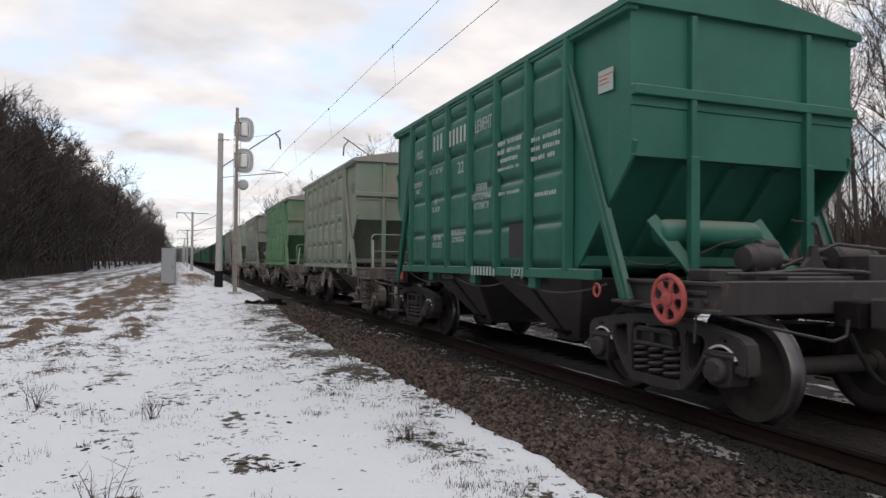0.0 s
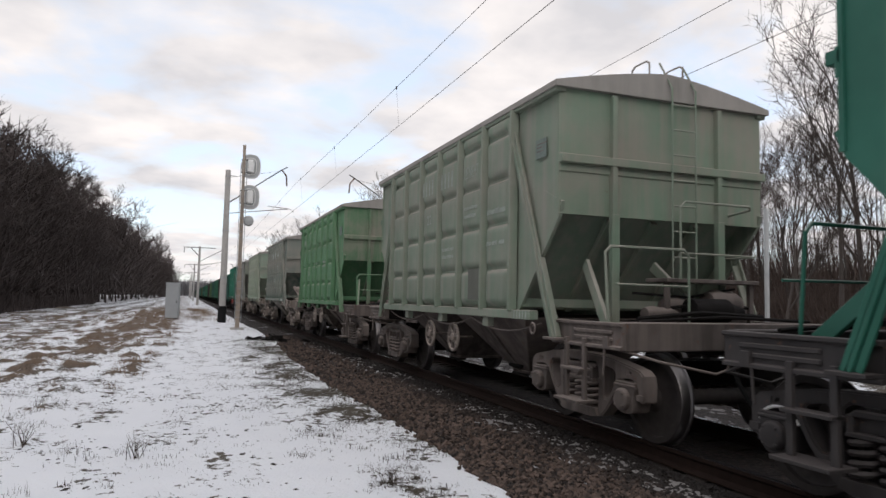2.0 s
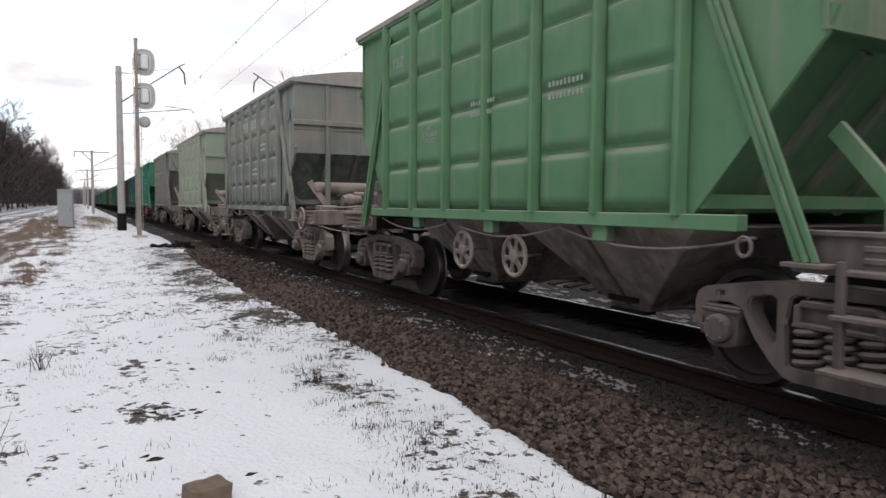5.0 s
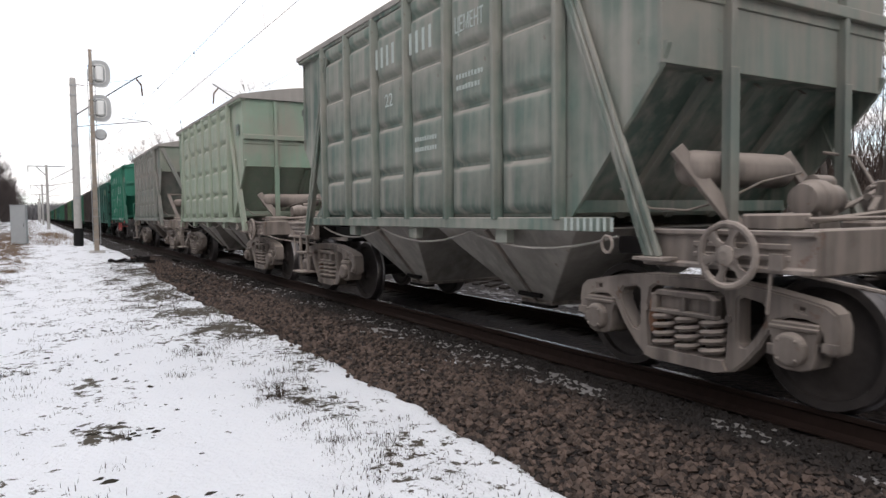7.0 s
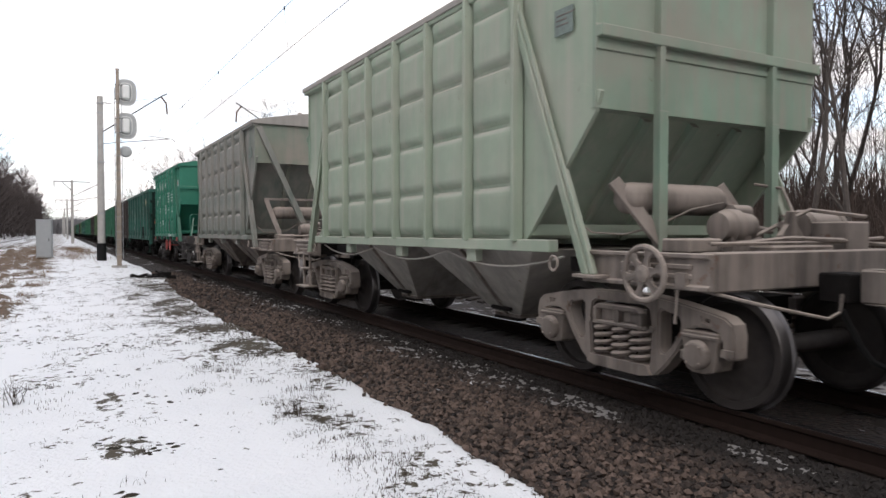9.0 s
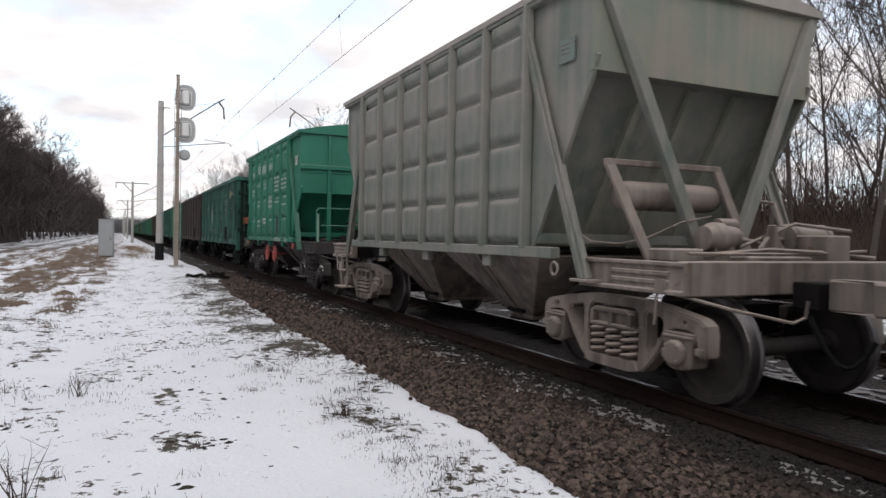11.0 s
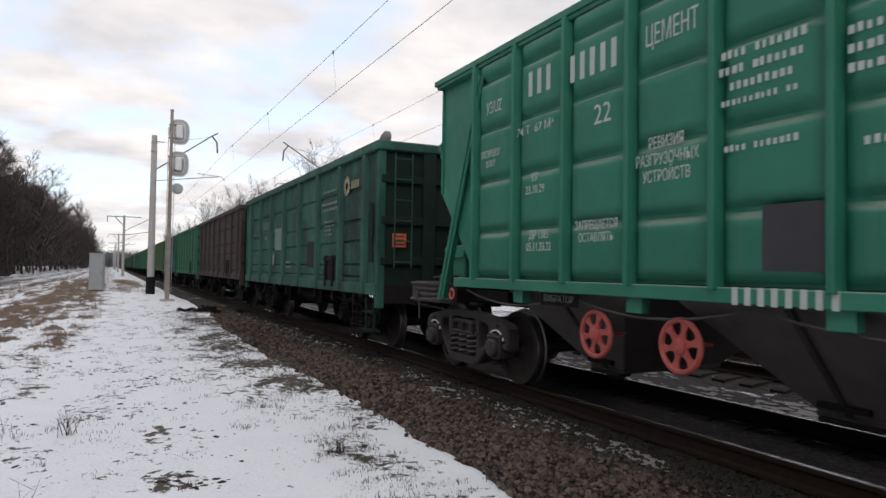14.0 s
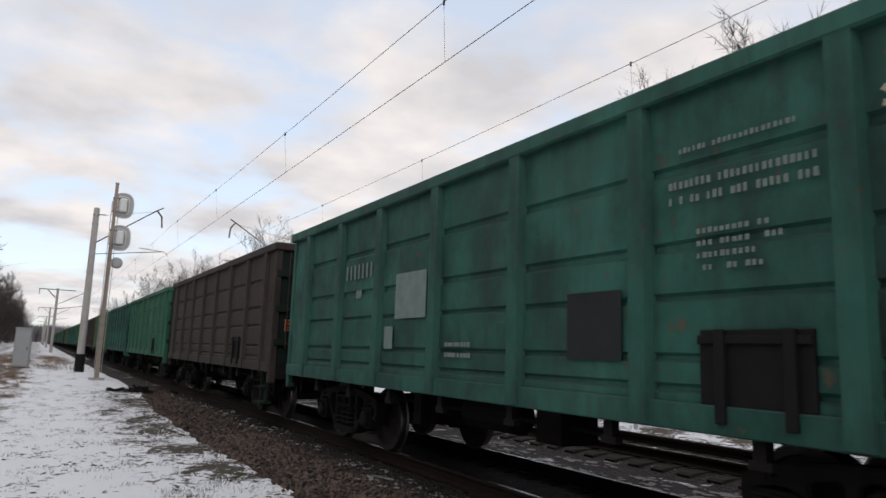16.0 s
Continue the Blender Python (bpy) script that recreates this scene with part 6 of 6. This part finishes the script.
def gondola(k, paint, label, fine=True, turn=True, sooty=None):
    root = tagged(new("gondola_wagon"), label, "wagon", "wagons of the passing train")
    W = 1.53

    def floor(bm):
        box(bm, -W + 0.03, W - 0.03, -GH + 0.05, GH - 0.05, 1.15, 1.30)
        box(bm, -0.3, 0.3, -GH, GH, 0.95, 1.15)
    part("floor", floor, GEAR_DARK, root, key="g_floor")
    edges = [-GH] + GRIBS + [GH]
    for s in (-1, 1):
        for i, (a, b) in enumerate(zip(edges, edges[1:])):
            def bay(bm):
                ny, nz = (3, 96) if fine else (1, 8)
                g = []
                for j in range(nz + 1):
                    u = j / nz
                    z = GBOT + 0.16 + (GTOP - 0.14 - GBOT - 0.16) * u
                    seam = min(abs(u - q) for q in (0.06, 0.15, 0.34, 0.50, 0.75))
                    off = 0.034 * (1 if seam > 0.012 or i in (0, len(edges) - 2) else 0.0)
                    g.append([bm.verts.new((s * (W - 0.01 + off), a + (b - a) * v / ny, z)) for v in range(ny + 1)])
                for j in range(nz):
                    for v in range(ny):
                        bm.faces.new((g[j][v], g[j][v + 1], g[j + 1][v + 1], g[j + 1][v]))
                bk = [bm.verts.new((s * (W - 0.05), y, z)) for y, z in ((a, GBOT + 0.16), (b, GBOT + 0.16), (b, GTOP - 0.18), (a, GTOP - 0.18))]
                bm.faces.new(bk)
            part("side_panel", bay, sooty if sooty and i < 2 else paint, root, key=("g_bay", s, i, fine))
        for i, y in enumerate(GRIBS):
            def rib(bm):
                prism(bm, [(s * W, -0.12), (s * (W + 0.10), -0.085), (s * (W + 0.10), 0.085), (s * W, 0.12)], "z", GBOT + 0.02, GTOP - 0.14)
            part("side_rib", rib, paint, root, at=pose(0, y, 0), key=("g_rib", s))

        def rim(bm):
            box(bm, s * (W + 0.03) - 0.08, s * (W + 0.03) + 0.08, -GH - 0.05, GH + 0.05, GTOP - 0.16, GTOP)
        part("top_rim", rim, paint, root, bevel=0.02, key=("g_rim", s))

        def sill(bm):
            box(bm, s * (W + 0.01) - 0.06, s * (W + 0.01) + 0.05, -GH, GH, GBOT, GBOT + 0.20)
        part("side_sill", sill, paint, root, bevel=0.01, key=("g_sill", s))
        for e in (-1, 1):
            def post(bm):
                box(bm, s * (W - 0.02) - 0.07, s * (W - 0.02) + 0.07, *sorted((e * (GH - 0.10), e * (GH + 0.03))), GBOT - 0.22, GTOP - 0.1)
            part("corner_post", post, paint, root, bevel=0.015, key=("g_corner", s, e))
    for e in (-1, 1):
        def end(bm):
            box(bm, -W, W, *sorted((e * (GH - 0.08), e * (GH - 0.03))), GBOT, GTOP - 0.1)
        w = part("end_wall", end, GOND_END, root, "soot-black end wall", key=("g_end", e))

        def grid(bm):
            y = sorted((e * (GH - 0.03), e * (GH + 0.06)))
            for x in (-0.62, 0.62):
                box(bm, x - 0.12, x + 0.12, *y, GBOT, GTOP - 0.1)
            y = sorted((e * (GH - 0.03), e * (GH + 0.045)))
            for z in (1.62, 2.32, 3.05):
                box(bm, -W, W, *y, z - 0.07, z + 0.07)
        part("end_ribs", grid, GOND_END, w, bevel=0.012, key=("g_grid", e))

        def rim(bm):
            box(bm, -W - 0.1, W + 0.1, *sorted((e * (GH - 0.10), e * (GH + 0.08))), GTOP - 0.16, GTOP)
        part("end_rim", rim, paint, root, bevel=0.02, key=("g_erim", e))

        def beamf(bm):
            box(bm, -1.5, 1.5, *sorted((e * (GH - 0.15), e * (GH + 0.02))), 0.88, 1.2)
        part("end_beam", beamf, GEAR_DARK, root, key=("g_beam", e))
        bogie(root, e * 4.33, GEAR_DARK, turn)
        coupler(root, e, 6.40, GEAR_DARK)
    if fine:
        def ladder(bm):
            y = -GH - 0.10
            for x in (-1.3, -0.98):
                rod(bm, (x, y, 1.5), (x, y, 3.5), 0.014, 6)
            for i in range(6):
                rod(bm, (-1.3, y, 1.6 + 0.36 * i), (-0.98, y, 1.6 + 0.36 * i), 0.012, 6)
        part("ladder", ladder, paint, root, "thin steel ladder rungs", key="g_ladder")

        def plate(bm):
            box(bm, -1.32, -1.06, -GH - 0.052, -GH - 0.045, 1.86, 2.10)
        p = part("warning_plate", plate, ORANGE, root, "small orange-red plate", key="g_plate")
        bm = bmesh.new()
        for z in (1.91, 1.98, 2.05):
            box(bm, -1.28, -1.10, -GH - 0.056, -GH - 0.053, z - 0.012, z + 0.012)
        part("plate_text", bm, PATCH, p)

        def hatch(bm):
            y0 = -3.95
            box(bm, -W - 0.05, -W - 0.012, y0, y0 + 0.85, GBOT + 0.12, GBOT + 0.72)
            box(bm, -W - 0.10, -W - 0.05, y0 + 0.1, y0 + 0.18, GBOT + 0.08, GBOT + 0.72)
            box(bm, -W - 0.10, -W - 0.05, y0 + 0.62, y0 + 0.70, GBOT + 0.08, GBOT + 0.72)
            box(bm, -W - 0.08, -W - 0.05, y0, y0 + 0.85, GBOT + 0.62, GBOT + 0.68)
        part("latch_frame", hatch, BLACK, root, "black latch ironwork", bevel=0.006, key="g_hatch")

        def step(bm):
            for y in (-6.15, -5.75):
                box(bm, -W - 0.02, -W + 0.02, y - 0.03, y + 0.03, 0.38, 1.1)
            box(bm, -W - 0.12, -W + 0.1, -6.2, -5.7, 0.37, 0.41)
            box(bm, -W - 0.06, -W + 0.06, -6.2, -5.7, 0.70, 0.73)
        part("step_iron", step, GOND_END, root, "hanging step iron", key="g_step")

        for y in np.linspace(-4.9, 4.9, 8):
            def drop(bm):
                prism(bm, [(-0.05, 1.04), (0.05, 1.04), (0.05, 0.88), (0.09, 0.88), (0.09, 0.82), (-0.09, 0.82), (-0.09, 0.88), (-0.05, 0.88)], "x", -1.51, -1.43)
            part("door_hinge", drop, GEAR_DARK, root, at=pose(0, float(y), 0), key="g_drop")

        def tank(bm):
            lathe(bm, [(0.05, -0.55), (0.2, -0.5), (0.2, 0.5), (0.05, 0.55)], "y", 16, (-0.75, 0.6, 0.80))
            rod(bm, (-0.9, -3.0, 0.8), (-0.9, 3.0, 0.82), 0.025, 6)
            box(bm, -1.0, -0.5, -0.9, -0.5, 0.62, 0.98)
            box(bm, -1.1, -0.3, 1.9, 2.1, 0.55, 0.95)
        part("brake_gear", tank, GEAR_DARK, root, key="g_tank")
    return root


def load(root, material, seed, bulge):
    rng = random.Random(seed)

    def mk(bm):
        nx, ny = 8, 44
        g = []
        for j in range(ny + 1):
            row = []
            for i in range(nx + 1):
                u, v = -1 + 2 * i / nx, -1 + 2 * j / ny
                h = GTOP - 0.25 + bulge * (1 - u * u) * (1 - v ** 8) + rng.gauss(0, 0.03)
                row.append(bm.verts.new((u * 1.48, v * (GH - 0.12), h)))
            g.append(row)
        for j in range(ny):
            for i in range(nx):
                bm.faces.new((g[j][i], g[j][i + 1], g[j + 1][i + 1], g[j + 1][i]))
    part("load", mk, material, root, "heaped bulk load showing over the rim", smooth=True)


N[8] = gondola(8, GOND_GREEN, "dark green scuffed gondola wagon with worn emblem", sooty=GOND_SOOTY)
load(N[8], CEMENT, 5, 0.30)
# emblem, patches and writing of the dark green gondola
GX = -1.53 - 0.016


def ring(bm):
    lathe(bm, [(0.085, -0.003), (0.125, -0.003), (0.125, 0.003), (0.085, 0.003), (0.085, -0.003)], "x", 24)


def ray(bm):
    beam(bm, (0, 0.12, 0), (0, 0.19 * math.cos(0.3), 0.19 * math.sin(0.3)), 0.04, 0.006, (1, 0, 0))


_e = part("emblem", ring, YELLOW, N[8], "faded cream sunburst emblem", at=pose(GX - 0.038, -4.62, 3.08))
for _i in range(12):
    part("emblem_ray", ray, YELLOW, _e, at=pose(0, 0, 0, 30 * _i), key="emblem_ray")
bars(N[8], [(-4.90, 3.08, 0.15, 0.06, 0.06, 4)], GX - 0.038, YELLOW, "emblem_word")
bars(N[8], [(-2.95, 3.10, 0.05, 0.022, 0.022, 22), (-2.85, 2.84, 0.075, 0.024, 0.026, 24), (-2.85, 2.72, 0.075, 0.024, 0.026, 24), (-3.1, 2.46, 0.05, 0.025, 0.025, 12), (-3.1, 2.37, 0.05, 0.025, 0.025, 14), (-3.1, 2.28, 0.05, 0.025, 0.025, 12), (-3.1, 2.19, 0.05, 0.025, 0.025, 11)], GX - 0.038, FADED)
bars(N[8], [(3.62, 2.70, 0.22, 0.05, 0.10, 8), (3.2, 2.35, 0.12, 0.08, 0.03, 2), (0.5, 1.5, 0.06, 0.05, 0.02, 8), (0.5, 1.62, 0.06, 0.05, 0.02, 8)], GX - 0.038, FADED)
bars(N[8], [(-0.86, 1.13, 0.13, 0.04, 0.038, 8)], -1.593, FADED)


def lump(bm):
    prism(bm, [(-6.38, 3.66), (-6.42, 3.80), (-6.36, 3.90), (-6.28, 3.80), (-6.1, 3.74), (-5.7, 3.66)], "x", -1.50, -1.36)
    prism(bm, [(-6.36, 3.62), (-6.34, 3.73), (-6.1, 3.72), (-5.8, 3.62)], "x", -1.36, -0.2)


part("frozen_lump", lump, plain("dirty_frozen_load", (0.20, 0.19, 0.18), 0.9, 0, 0.4, 8, 0.5), N[8], "grey frozen lump on the end rim", bevel=0.03)


def scuff(bm):
    box(bm, GX - 0.038, GX - 0.030, 1.0, 1.85, 1.95, 2.55)
    box(bm, GX - 0.038, GX - 0.030, 1.9, 2.15, 1.55, 1.85)


part("paint_patch", scuff, plain("grey_green_scuff", (0.16, 0.22, 0.20), 0.8, 0, 0.4, 5, 0.1), N[8], "pale scuffed paint patch")


def dark_patch(bm):
    box(bm, GX - 0.033, GX - 0.028, -2.33, -1.66, 1.50, 2.08)


def gouge(bm):
    n = 24
    side = [(0.05 + 0.06 * (1 + noise.noise(Vector((i * 0.45, 0.3, 1)))), 1.60 + 1.05 * i / n) for i in range(n + 1)]
    other = [(-0.04 - 0.05 * (1 + noise.noise(Vector((i * 0.6, 2.3, 6)))), 1.60 + 1.05 * i / n) for i in range(n, -1, -1)]
    prism(bm, [(-6.02 + y, z) for y, z in side + other], "x", GX - 0.033, GX - 0.022)


part("soot_mark", gouge, GOND_END, N[8], "long black soot-filled scrape")
words(N[8], "[20]", -1.594, -1.92, 1.13, 0.15, FADED, 0.32)


part("paint_patch", dark_patch, plain("sooty_patch_paint", (0.026, 0.029, 0.031), 0.8, 0, 0.4, 3, 0.1), N[8], "dark painted-over patch")


def numbered_patch(bm):
    box(bm, -WALL - 0.076, -WALL - 0.068, -1.88, -1.38, 1.50, 1.96)


for _k in (1, 7):
    part("paint_patch", numbered_patch, PATCH, N[_k], "dark painted-over patch", key="hopper_patch")
part("paint_patch", numbered_patch, plain("dull_brown_patch_paint", (0.12, 0.125, 0.105), 0.85, 0, 0.3, 4, 0.1), N[2], "dull brown painted-over patch", key="hopper_patch")

N[9] = gondola(9, GOND_BROWN, "coal-stained dark brown gondola wagon")
load(N[9], plain("coal", (0.025, 0.024, 0.025), 0.8, 0, 0.4, 12, 0.6), 6, 0.35)
N[10] = gondola(10, GOND_BRIGHT, "bright green steel gondola wagon")
N[11] = gondola(11, GOND_GREEN, "plain dark green steel gondola wagon", False, False)
N[12] = gondola(12, GOND_OLIVE, "dull olive green steel gondola wagon", False, False)
N[13] = gondola(13, GOND_BROWN, "dusty brown steel gondola wagon", False, False)
N[14] = gondola(14, GOND_BRIGHT, "bright green gondola wagon far down the train", False, False)
for _k in range(15, 34):
    N[_k] = copy_thing(N[(14, 11, 11, 12, 13)[_k % 5]], pose(0, 0, 0))

CENTRE = {1: 9.72, 2: 21.37, 3: 33.39, 4: 45.43, 5: 57.45, 6: 69.45, 7: 81.42}
for _k in range(8, 34):
    CENTRE[_k] = 94.18 + 13.92 * (_k - 8)


# ---------------------------------------------------------------- what moves
def run_at(t):
    for (a, sa), (b, sb) in zip(RUN, RUN[1:]):
        if t <= b:
            return sa + (sb - sa) * (t - a) / (b - a)
    return RUN[-1][1]


def motions():
    for k, wagon in N.items():
        walk(wagon, [(t, pose(XC, CENTRE[k] - s, 0)) for t, s in RUN])
    for wheel, y in SPIN:
        rows = []
        for i in range(161):
            t = i * 0.1
            rows.append((t, pose(0, y, WHEEL_R, math.degrees(run_at(t) / WHEEL_R) + y * 70, 0, 0)))
        walk(wheel, rows)


motions()
